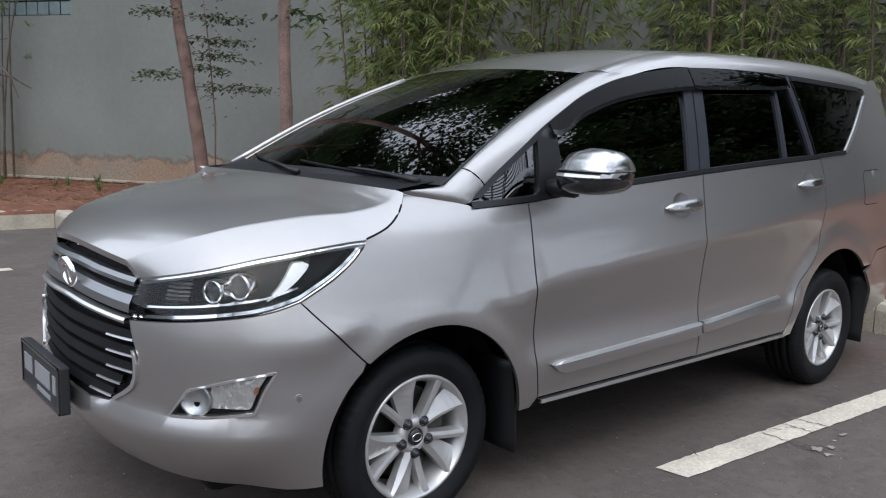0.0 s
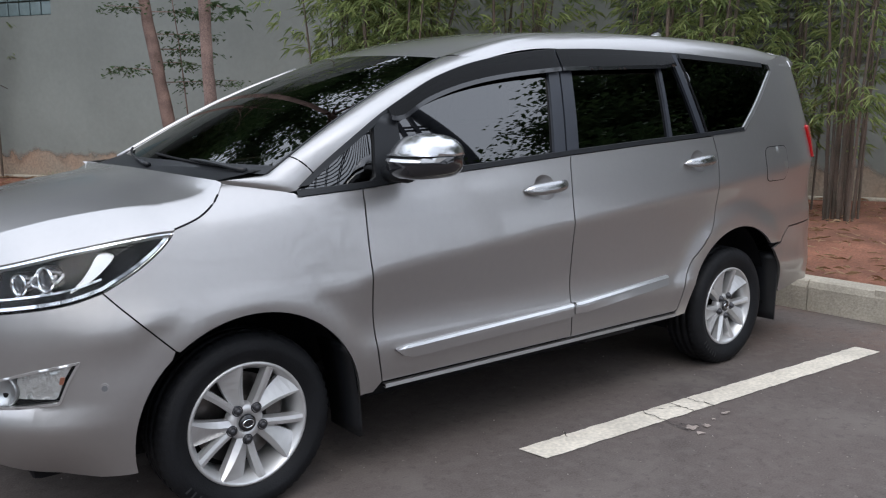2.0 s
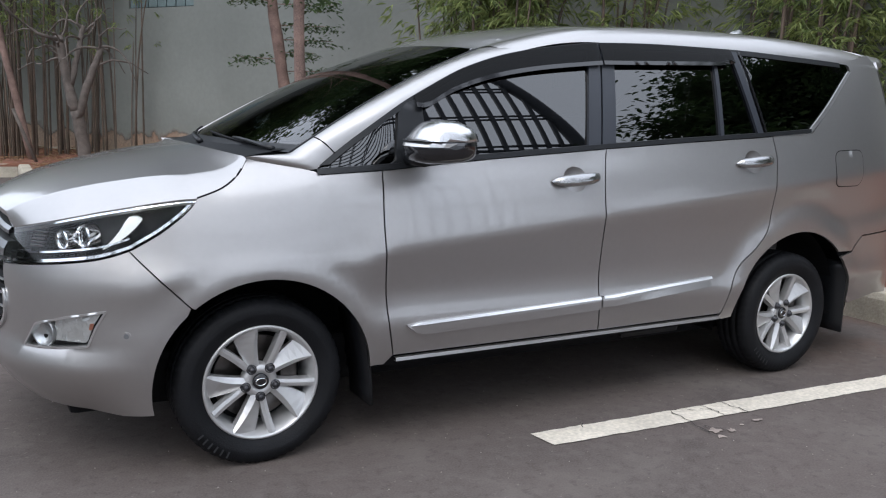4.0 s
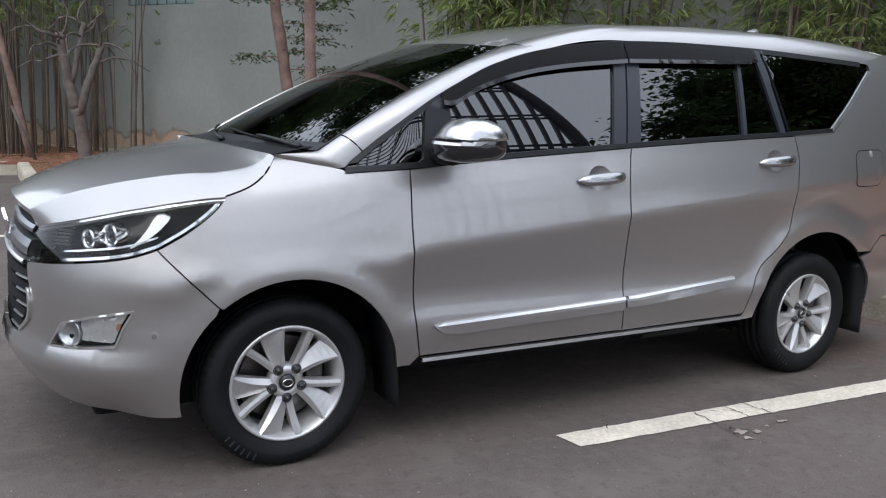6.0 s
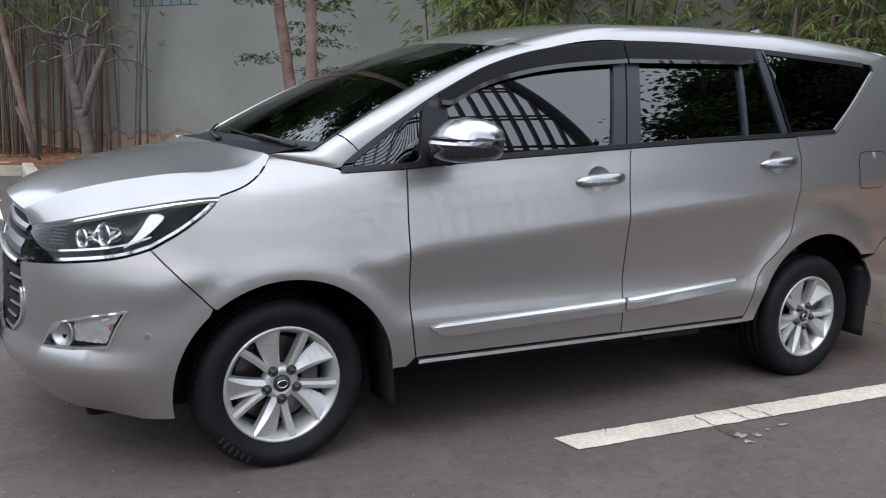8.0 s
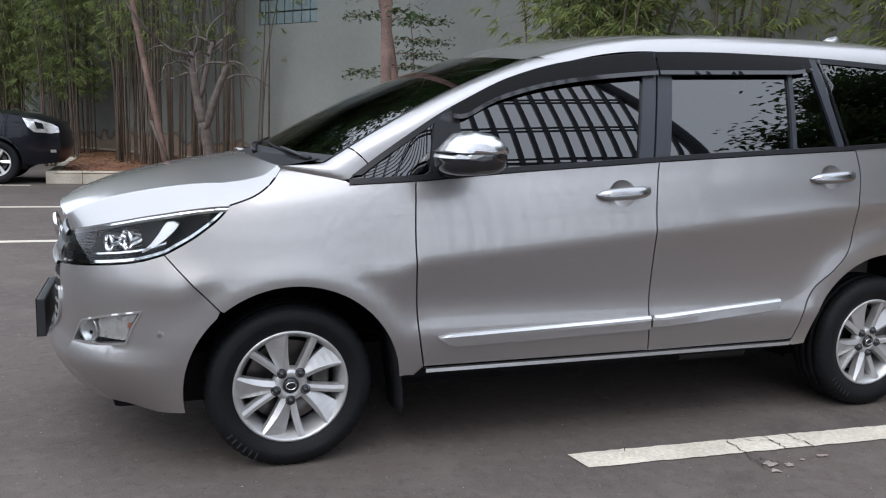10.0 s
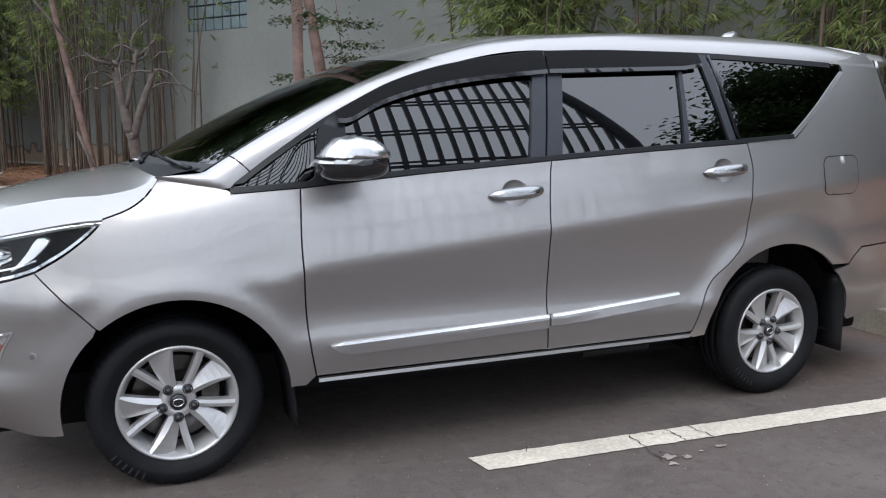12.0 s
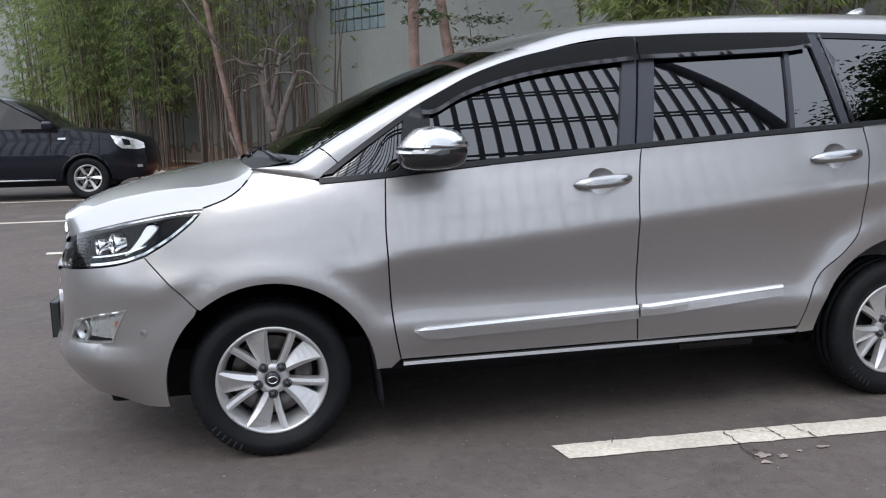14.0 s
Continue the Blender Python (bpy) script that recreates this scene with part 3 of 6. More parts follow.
shell = skin_shape(shell_loop, off=-0.030, step=0.12, lip=0, gap=0, sides=(-1, 1))
part("inner_shell", mesh_of("inner_shell", *shell), BLACK, van)
for name, lo, hi, r in (("underbody", (-0.62, -0.62, 0.20), (3.6, 0.62, 0.40), 0.03), ("floor_pan", (0.40, -0.80, 0.30), (2.25, 0.80, 0.36), 0.02),
                        ("sill_box", (0.42, -0.84, 0.36), (2.25, 0.84, 0.44), 0.02), ("rear_tray", (3.25, -0.72, 0.33), (3.72, 0.72, 0.60), 0.03)):
    part(name, box_mesh(name, lo, hi, r), BLACK, van)
bm = bmesh.new()
box(bm, (1.75, -0.74, 0.255), (2.12, -0.60, 0.31), 0.02)
part("side_step_bracket", bm, BLACK_TRIM, van)
# wheel housings
for hx in (0.0, WHEELBASE):
    for side in (-1, 1):
        prof = [(0.41 if hx == 0 else 0.455, 0.79), (0.41 if hx == 0 else 0.455, 0.50), (0.02, 0.50)]
        v, f = lathe([(r, side * h) for r, h in prof], 48)
        f = [q for q in f if np.mean([v[i][2] for i in q]) > -0.05]
        part("wheel_housing", mesh_of("wheel_housing", moved((v, f), Matrix.Translation((hx, 0, HUBZ)))[0], f), BLACK, van)

# hood: a crowned sheet from the centre line to its side edges
HOOD_EDGE = LAMP_TOP + HOOD_SIDE[1:]
n_h = 40
edge_run = [0]
for a, b in zip(HOOD_EDGE, HOOD_EDGE[1:]):
    edge_run.append(edge_run[-1] + math.dist(a, b))
hood_mid_z = curve([(-0.815, 0.920), (-0.74, 0.962), (-0.60, 1.015), (-0.40, 1.065), (-0.20, 1.103), (-0.10, 1.118)])


hood_crease = curve([(0, 0.86), (0.3, 0.845), (0.6, 0.85), (0.85, 0.90), (1.0, 0.955)])
hood_shoulder = curve([(0, 0.62), (0.3, 0.66), (0.6, 0.64), (0.85, 0.52), (1.0, 0.30)])


def hood_point(u, t):
    """u 0 front to 1 rear, t -1 near edge to 1 far edge."""
    k = u * edge_run[-1]
    s, z = float(np.interp(k, edge_run, [p[0] for p in HOOD_EDGE])), float(np.interp(k, edge_run, [p[1] for p in HOOD_EDGE]))
    ex, ey, ez = skin(s, z, 0.002, -1)
    mx = -0.815 + 0.73 * u
    w = abs(t)
    wc = hood_crease(u)
    zm = hood_mid_z(mx)
    zc = ez + (zm - ez) * hood_shoulder(u)
    x = mx + (ex - mx) * w**2.6
    y = ey * w * (-1 if t > 0 else 1)
    if w < wc:
        return (x, y, zc + (zm - zc) * (1 - (w / wc) ** 2.0))
    q = (w - wc) / (1 - wc)
    return (x, y, zc + (ez - zc) * (0.82 * q + 0.18 * q * q))


hv, hf = [], []
for i in range(n_h + 1):
    wc = hood_crease(i / n_h)
    half = [wc * 0.985 * math.sin(math.pi / 2 * k / 28) for k in range(29)] + [wc, wc * 1.012] + [wc * 1.012 + (1 - wc * 1.012) * k / 12 for k in range(1, 13)]
    for t in [-w for w in half[:0:-1]] + half:
        hv.append(hood_point(i / n_h, t))
cols = 2 * (len(half) - 1)
for i in range(n_h):
    for j in range(cols):
        a = i * (cols + 1) + j
        hf.append((a, a + 1, a + cols + 2, a + cols + 1))
o = len(hv)
ring = [i * (cols + 1) for i in range(n_h + 1)][::-1] + [j for j in range(1, cols + 1)] + [i * (cols + 1) + cols for i in range(1, n_h + 1)]
for i in ring:
    x, y, z = hv[i]
    hv.append((x, y, z))
    hv.append((x + 0.004, y * 0.995, z - 0.020))
for k in range(len(ring) - 1):
    hf.append((o + 2 * k, o + 2 * k + 1, o + 2 * k + 3, o + 2 * k + 2))
part("hood", mesh_of("hood", hv, hf), PAINT, van)

for side in (-1, 1):
    line = [skin(s, z, 0.0005, side) for s, z in HOOD_SIDE[:-2]]
    part("hood_gap", mesh_of("hood_gap", *tube(line, [0.0035] * len(line), 5)), BLACK, van)

# ---- greenhouse ----
DLO = [(0.192, 1.060), (0.359, 1.181), (0.542, 1.303), (0.656, 1.366), (0.844, 1.457), (1.067, 1.526), (1.333, 1.574), (1.529, 1.597), (1.916, 1.614), (2.335, 1.618), (2.762, 1.610), (3.15, 1.600), (3.45, 1.590)]
dlo_z = curve(DLO)
roof_mid = curve([(0.90, 1.575), (1.05, 1.622), (1.3, 1.672), (1.6, 1.712), (2.1, 1.745), (2.7, 1.758), (3.1, 1.745), (3.35, 1.715), (3.50, 1.690)])
SCREEN_LOW, SCREEN_TOP = Vector((0.118, -0.765, 1.118)), Vector((0.985, -0.595, 1.545))


def screen_edge(t):
    p = SCREEN_LOW.lerp(SCREEN_TOP, t)
    return Vector((p.x, p.y, p.z + 0.030 * math.sin(math.pi * t)))


def screen_point(u, t):
    """u 0 cowl to 1 roof, t -1..1 across."""
    e = screen_edge(u)
    bow = (0.22 - 0.09 * u) * (1 - t * t)
    return (e.x - bow * 0.75, e.y * -t, e.z + bow * 0.23 * u)


sv, sf = [], []
for i in range(25):
    for j in range(33):
        sv.append(screen_point(i / 24, -1 + j / 16))
for i in range(24):
    for j in range(32):
        a = i * 33 + j
        sf.append((a, a + 33, a + 34, a + 1))
screen = part("windscreen", mesh_of("windscreen", sv, sf), SCREEN, van, "dark tinted windscreen reflecting trees")
# black band round the screen
bv, bf = [], []
rows_b = [screen_point(0.0, -1 + j / 16) for j in range(33)]
for j, p in enumerate(rows_b):
    q = screen_point(0.05, -1 + j / 16)
    bv += [(p[0] - 0.003, p[1], p[2] + 0.004), (q[0] - 0.002, q[1], q[2] + 0.004)]
for j in range(32):
    bf.append((2 * j, 2 * j + 2, 2 * j + 3, 2 * j + 1))
part("screen_band", mesh_of("screen_band", bv, bf), BLACK_TRIM, screen)

# A-pillar strips: from the side window edge to the windscreen edge
for side in (-1, 1):
    v, f = [], []
    nl, nw = 48, 9
    for i in range(nl + 1):
        t = -0.26 + 1.29 * i / nl
        k = max(0.0, -t / 0.26)
        up = screen_edge(min(1.0, t)) if t > 0 else SCREEN_LOW.lerp(Vector((-0.045, -0.775, 1.106)), k)
        s = 0.192 + (1.08 - 0.192) * max(t, 0) - 0.232 * k
        lo = Vector(skin(s, dlo_z(s) if t > 0 else 1.060 + 0.036 * k, 0.001, -1))
        for j in range(nw + 1):
            w = j / nw
            p = lo.lerp(up, w) + Vector((-0.010, -0.012, 0.014)) * (math.sin(math.pi * w) ** 0.7) * (1 - k)
            v.append((p.x, p.y * -side, p.z))
    for i in range(nl):
        for j in range(nw):
            a = i * (nw + 1) + j
            f.append((a, a + nw + 1, a + nw + 2, a + 1) if side > 0 else (a, a + 1, a + nw + 2, a + nw + 1))
    part("a_pillar", mesh_of("a_pillar", v, f), PAINT, van)
    lo, up = Vector(skin(0.275, dlo_z(0.275), 0.001, -1)), screen_edge(0.11)
    seam = [lo.lerp(up, w / 8) + Vector((-0.010, -0.0125, 0.0145)) * (math.sin(math.pi * w / 8) ** 0.7) for w in range(9)]
    v, f = tube([Vector((p.x, p.y * -side, p.z)) for p in seam], [0.0028] * 9, 5)
    part("pillar_seam", mesh_of("pillar_seam", v, f), BLACK, van)
    v, f = tube([screen_edge(t / 12) * 1 if side < 0 else Vector((screen_edge(t / 12).x, -screen_edge(t / 12).y, screen_edge(t / 12).z)) for t in range(13)], [0.006] * 13, 6)
    part("screen_moulding", mesh_of("screen_moulding", v, f), BLACK_TRIM, van)
    if side > 0:
        far_edge = [Vector((p.x - 0.004, -p.y, p.z + 0.004)) for p in (screen_edge(t / 12) for t in range(13))]
        part("pillar_edge", mesh_of("pillar_edge", *tube(far_edge, [0.012] * 13, 8)), PAINT, van)

# roof: a rounded shoulder over the doors, then a flatter crown
roof_rise = curve([(0.0, 1.0), (0.3, 0.965), (0.6, 0.85), (0.8, 0.73), (0.88, 0.65), (0.925, 0.555), (0.96, 0.40), (0.985, 0.20), (1.0, 0.0)])

v, f = [], []
na, nb = 60, 64
for i in range(na + 1):
    x = 1.03 + (3.46 - 1.03) * i / na
    ze = dlo_z(x)
    ye = -skin(x, ze)[1]
    zc = roof_mid(x)
    for j in range(nb + 1):
        t = -1 + 2 * j / nb
        t = math.copysign(1 - (1 - abs(t)) ** 1.5, t)
        w = abs(t)
        z = ze + (zc - ze) * roof_rise(w)
        p = Vector((x, ye * t, z))
        k = ease(0.0, 1.0, (x - 1.03) / 0.62)
        ts = max(-1, min(1, ye * t / 0.595))
        q = Vector(screen_point(1.0, ts))
        if abs(ye * t) > 0.595:
            over = (abs(ye * t) - 0.595) / (ye - 0.595)
            q = q.lerp(Vector((1.06, math.copysign(ye, t), dlo_z(1.06))), over) + Vector((-0.01, 0, 0.02)) * math.sin(math.pi * over)
        q.x += (x - 1.03) * 0.9
        q.z = q.z + (x - 1.03) * (0.30 if abs(t) < 0.85 else 0.24)
        v.append(tuple(q.lerp(p, k)))
for i in range(na):
    for j in range(nb):
        a = i * (nb + 1) + j
        f.append((a, a + nb + 1, a + nb + 2, a + 1)[::-1])
part("roof", mesh_of("roof", v, f), PAINT, van)
# spoiler
bm = bmesh.new()
prof = [(3.36, 1.712), (3.52, 1.700), (3.66, 1.690), (3.70, 1.678), (3.69, 1.650), (3.60, 1.600), (3.50, 1.590), (3.40, 1.600)]
vs = []
for yy, k in ((-0.64, 0.0), (-0.60, 0.6), (-0.50, 1.0), (0, 1.0), (0.50, 1.0), (0.60, 0.6), (0.64, 0.0)):
    vs.append([bm.verts.new((3.42 + (px - 3.42) * (0.78 + 0.22 * k), yy, 1.635 + (pz - 1.635) * (0.55 + 0.45 * k) - 0.03 * (1 - k))) for px, pz in prof])
for a, b in zip(vs, vs[1:]):
    for i in range(len(prof)):
        k = (i + 1) % len(prof)
        bm.faces.new((a[i], b[i], b[k], a[k]))
bm.faces.new(vs[0])
bm.faces.new(vs[-1][::-1])
bmesh.ops.recalc_face_normals(bm, faces=bm.faces[:])
for q in bm.faces:
    q.smooth = True
part("rear_spoiler", bm, PAINT, van)
# shark-fin aerial
v, f = [], []
fin = [(3.00, 0.0, 0.036), (3.06, 0.030, 0.034), (3.12, 0.066, 0.027), (3.18, 0.088, 0.017), (3.21, 0.082, 0.009)]
for x, h, w in fin:
    b = roof_mid(x) - 0.004
    v += [(x, -w, b), (x, -w * 0.4, b + h * 0.8 + 0.006), (x, 0, b + h + 0.010), (x, w * 0.4, b + h * 0.8 + 0.006), (x, w, b)]
for i in range(len(fin) - 1):
    for j in range(4):
        f.append((i * 5 + j, i * 5 + j + 1, i * 5 + j + 6, i * 5 + j + 5))
f.append((20, 21, 22, 23, 24))
part("roof_aerial", mesh_of("roof_aerial", v, f), SATIN, van, "silver shark-fin roof aerial")

# side glazing
for side in (-1, 1):
    st = 0.06 if side < 0 else 0.12
    k = dict(sides=(side,), step=st, off=-0.010, lip=0.0, gap=0.0)
    top = lambda a, b, d: [(s, dlo_z(s) - d) for s in np.linspace(a, b, 24)]
    for name, label, line, s0, s1 in (("quarter_light", "small tinted quarter light", [(0.20, 1.062), (0.53, 1.092)], 0.215, 0.53), ("front_door_glass", "dark tinted side glass", [(0.50, 1.088), (1.42, 1.155)], 0.535, 1.45),
                                      ("rear_door_glass", "dark tinted side glass", [(1.53, 1.160), (2.19, 1.205)], 1.525, 2.195), ("rear_vent_glass", "dark tinted side glass", [(2.18, 1.205), (2.44, 1.222)], 2.196, 2.43)):
        ns, nz = max(8, int((s1 - s0) / 0.03)), 14
        v, f = [], []
        for i in range(ns + 1):
            q = s0 + (s1 - s0) * i / ns
            z0 = float(np.interp(q, [p[0] for p in line], [p[1] for p in line]))
            z1 = max(z0 + 0.002, dlo_z(q) - 0.008)
            v += [skin(q, z0 + (z1 - z0) * j / nz, -0.010, side) for j in range(nz + 1)]
        for i in range(ns):
            f += [(i * (nz + 1) + j, (i + 1) * (nz + 1) + j, (i + 1) * (nz + 1) + j + 1, i * (nz + 1) + j + 1)[:: -side] for j in range(nz)]
        part(name, mesh_of(name, v, f), GLASS, van, label)
    panel("quarter_glass", spline([(2.46, 1.238), (2.79, 1.246), (2.955, 1.372), (3.10, 1.492), (3.192, 1.565), (3.185, 1.592), (3.13, 1.602), (2.76, 1.605), (2.35, 1.614)]) + [(2.40, 1.43)], GLASS, van, "dark tinted quarter glass", **{**k, "off": -0.004, "lip": 0.02})
    t = dict(sides=(side,), step=0.12, lip=0.022, gap=0.0)
    panel("mirror_sail", straight([(0.452, 1.066), (0.632, 1.083), (0.632, 1.335), (0.560, 1.308), (0.528, 1.270), (0.505, 1.10), (0.452, 1.066)])[:-1], BLACK_TRIM, van, off=0.004, **t)
    for name, label, a, b, c, d, material, off in (("pillar_trim", "matt dark pillar film", (1.392, 1.152), (1.458, 1.586), (1.458, 1.157), (1.520, 1.594), PILLAR, 0.004),
                                                   ("pillar_trim", "matt dark pillar film", (1.468, 1.158), (1.530, 1.595), (1.540, 1.163), (1.598, 1.600), PILLAR, 0.003),
                                                   ("division_bar", "", (2.163, 1.205), (2.184, 1.606), (2.186, 1.207), (2.206, 1.606), PILLAR, 0.004),
                                                   ("c_pillar_trim", "", (2.415, 1.218), (2.300, 1.612), (2.452, 1.222), (2.345, 1.612), PILLAR, 0.004),
                                                   ("c_pillar_strip", "", (2.468, 1.228), (2.360, 1.614), (2.482, 1.230), (2.372, 1.614), BLACK_GLOSS, 0.003)):
        fore = even(a[0], b[0], a[1], b[1], 20)
        aft = even(c[0], d[0], c[1], d[1], 20)
        strip(name, [(aft, off - 0.022), (aft, off), (fore, off), (fore, off - 0.022)], material, van, label, side)
    low = straight([(0.20, 1.047), (0.45, 1.064), (0.9, 1.106), (1.49, 1.152), (1.97, 1.186), (2.515, 1.220), (2.80, 1.241)], 0.04)
    high = [(q, z + 0.019) for q, z in low]
    strip("belt_moulding", [(low, -0.016), (low, 0.006), (high, 0.006), (high, -0.016)], BLACK_TRIM, van, "", side)
    panel("frame_seal", [(s, dlo_z(s) + 0.004) for s in np.linspace(0.21, 3.12, 90)] + [(s, dlo_z(s) - 0.020) for s in np.linspace(0.25, 3.12, 90)][::-1], BLACK_TRIM, van, off=0.003, **t)
    panel("quarter_seal", spline([(2.80, 1.238), (2.968, 1.364), (3.11, 1.482), (3.208, 1.562)]) + spline([(3.190, 1.566), (3.096, 1.494), (2.950, 1.376), (2.785, 1.250)]), SATIN, van, off=0.003, **t)
    # smoked rain visors
    vis = dict(sides=(side,), step=0.02 if side < 0 else 0.06, lip=0.004, gap=0.0)
    low_f = spline([(0.600, 1.298), (0.655, 1.302), (0.78, 1.366), (0.97, 1.425), (1.2, 1.468), (1.508, 1.505)])
    low_r = straight([(1.517, 1.506), (1.9, 1.525), (2.20, 1.540), (2.305, 1.556)])
    for low in (low_f, low_r):
        v, f = [], []
        rows = 7
        for q, z in low:
            for k in range(rows + 1):
                w = k / rows
                v.append(skin(q, z + (dlo_z(q) + 0.002 - z) * w, 0.006 + 0.016 * (1 - w**1.7), side))
        for i in range(len(low) - 1):
            for k in range(rows):
                q = i * (rows + 1) + k
                f.append((q, q + 1, q + rows + 2, q + rows + 1)[::side])
        part("rain_visor", mesh_of("rain_visor", v, f), VISOR, van, "smoked acrylic rain visor")
    panel("visor_edge", low_f + [(s, z + 0.017) for s, z in low_f][::-1], BLACK_GLOSS, van, off=0.0245, **vis)
    panel("visor_edge", low_r + [(s, z + 0.017) for s, z in low_r][::-1], BLACK_GLOSS, van, off=0.0245, **vis)

# ---- doors: mouldings and handles ----
for side in (-1, 1):
    for a, b in (((0.533, 0.470), 1.4585), ((1.4665, 0.498), 2.128)):
        z0 = 0.470 if a[0] < 1 else 0.500
        z1 = 0.498 if a[0] < 1 else 0.540
        foot = -0.036 if a[0] < 1 else -0.024
        along = [a[0] + (b - a[0]) * (i / 40) ** 1.3 for i in range(41)]
        run = [a[0], a[0] + 0.03, a[0] + 0.07, b]
        edge = lambda *zz: [(q, float(np.interp(q, run, zz))) for q in along]
        tip = 0.0 if a[0] > 1 else 1.0
        rows = [(edge(z0 - 0.028 + 0.036 * tip, z0 - 0.028 + 0.012 * tip, z0 - 0.029 - 0.002 * tip, z1 + foot), 0.0), (edge(z0 - 0.025 + 0.034 * tip, z0 - 0.025 + 0.011 * tip, z0 - 0.026 - 0.002 * tip, z1 + foot + 0.003), 0.0165),
                (edge(z0 + 0.002 + 0.010 * tip, z0 + 0.002, z0 + 0.001 - 0.003 * tip, z1 + 0.003), 0.015), (edge(z0 + 0.017 - 0.005 * tip, z0 + 0.016, z0 + 0.017, z1 + 0.019), 0.014), (edge(z0 + 0.020 - 0.007 * tip, z0 + 0.019, z0 + 0.020, z1 + 0.022), 0.0)]
        m = strip("side_moulding", rows, PAINT, van, "silver door moulding", side)
        run = [a[0] + 0.008, a[0] + 0.05, b]
        along = [a[0] + 0.008 + (b - a[0] - 0.008) * i / 40 for i in range(41)]
        low = [(q, float(np.interp(q, run, [z0 + 0.012, z0 + 0.0115, z1 + 0.0125]))) for q in along]
        high = [(q, float(np.interp(q, run, [z0 + 0.022 - 0.009 * tip, z0 + 0.022, z1 + 0.0225]))) for q in along]
        ribbon("chrome_strip", low, high, 0.0195, 0.0145, SATIN, m, "chrome strip", side)
    for hx, hz in ((1.310, 1.022), (2.368, 1.096)):
        v, f = [], []
        for k in range(7):
            q = 1 - k / 6
            v += [skin(hx + 0.061 * q * math.cos(a), hz + 0.002 + 0.053 * q * math.sin(a), -0.017 * (1 - q**2.2) + 0.0002, side) for a in np.linspace(0, 2 * math.pi, 29)[:-1]]
        for k in range(6):
            for j in range(28):
                f.append((k * 28 + j, k * 28 + (j + 1) % 28, (k + 1) * 28 + (j + 1) % 28, (k + 1) * 28 + j))
        part("handle_cup", mesh_of("handle_cup", v, f), PAINT, van, "recessed handle cup")
        v, f = [], []
        rings = 18
        for i in range(rings + 1):
            t = -1 + 2 * i / rings
            s = hx + 0.126 * t + 0.003
            arc = 0.034 * (1 - abs(t) ** 3.2) + 0.004
            rz = (0.0245 - 0.007 * t * t) * (1 - abs(t) ** 7) ** 0.5 + 0.0004
            ry = 0.011 * (1 - abs(t) ** 8) ** 0.5 + 0.0004
            zc = hz + 0.004 + 0.010 * t
            for j in range(12):
                w = 2 * math.pi * j / 12
                v.append(skin(s, zc + rz * math.cos(w), arc + ry * math.sin(w), side))
        for i in range(rings):
            for j in range(12):
                q = (j + 1) % 12
                f.append((i * 12 + j, i * 12 + q, (i + 1) * 12 + q, (i + 1) * 12 + j))
        part("door_handle", mesh_of("door_handle", v, f), HANDLE, van, "silver door handle")

# ---- door mirrors ----


MIRROR_TOP = curve([(0, 0.35), (0.15, 0.72), (0.33, 1.0), (0.55, 1.0), (0.8, 0.86), (1.0, 0.70)])


def mirror_shape(z_lo, z_hi, grow=0.0):
    """Rounded housing between two heights of the shell, ring by ring outward."""
    v, f = [], []
    n = 20
    outer = [(-0.905, 0.62), (-0.93, 0.86), (-0.98, 1.0), (-1.04, 1.0), (-1.08, 0.93), (-1.105, 0.74), (-1.115, 0.35)]
    for y, k in outer:
        for j in range(n):
            a = 2 * math.pi * j / n
            ca, sa = math.cos(a), math.sin(a)
            cx = math.copysign(abs(ca) ** 0.68, ca)
            x = 0.594 + (0.124 + grow) * k * cx
            top = MIRROR_TOP((cx + 1) / 2) if sa > 0 else 0.80
            z = 1.166 + (0.084 + grow) * k * top * math.copysign(abs(sa) ** (0.75 if sa > 0 else 0.5), sa) + (0.010 * cx if sa > 0 else 0.004 * cx)
            v.append((x, y - grow * 0.3, min(max(z, z_lo), z_hi)))
    for i in range(len(outer) - 1):
        for j in range(n):
            q = (j + 1) % n
            f.append((i * n + j, i * n + q, (i + 1) * n + q, (i + 1) * n + j))
    f.append(tuple(range(n))[::-1])
    f.append(tuple(range((len(outer) - 1) * n, len(outer) * n)))
    return v, f


for side in (-1, 1):
    m = Matrix.Diagonal((1, -side, 1, 1))
    mir = part("door_mirror", mesh_of("door_mirror", *moved(mirror_shape(1.09, 1.183), m)), BLACK_GLOSS, van, "door mirror with chrome cap")
    part("mirror_cap", mesh_of("mirror_cap", *moved(mirror_shape(1.180, 1.30, 0.004), m)), CAP, mir, "chrome mirror cap")
    v, f = tube([(0.56, -0.80, 1.105), (0.565, -0.86, 1.112), (0.575, -0.94, 1.12)], [0.034, 0.03, 0.04], 10)
    part("mirror_arm", mesh_of("mirror_arm", *moved((v, f), m)), BLACK_TRIM, mir)
    v, f = mirror_shape(1.160, 1.174, 0.0025)
    v = [(min(x, 0.575 + (z - 1.160) * 2.4), y, z) for x, y, z in v]
    part("turn_signal", mesh_of("turn_signal", *moved((v, f), m), smooth=False), SATIN, mir, "silver turn signal strip")

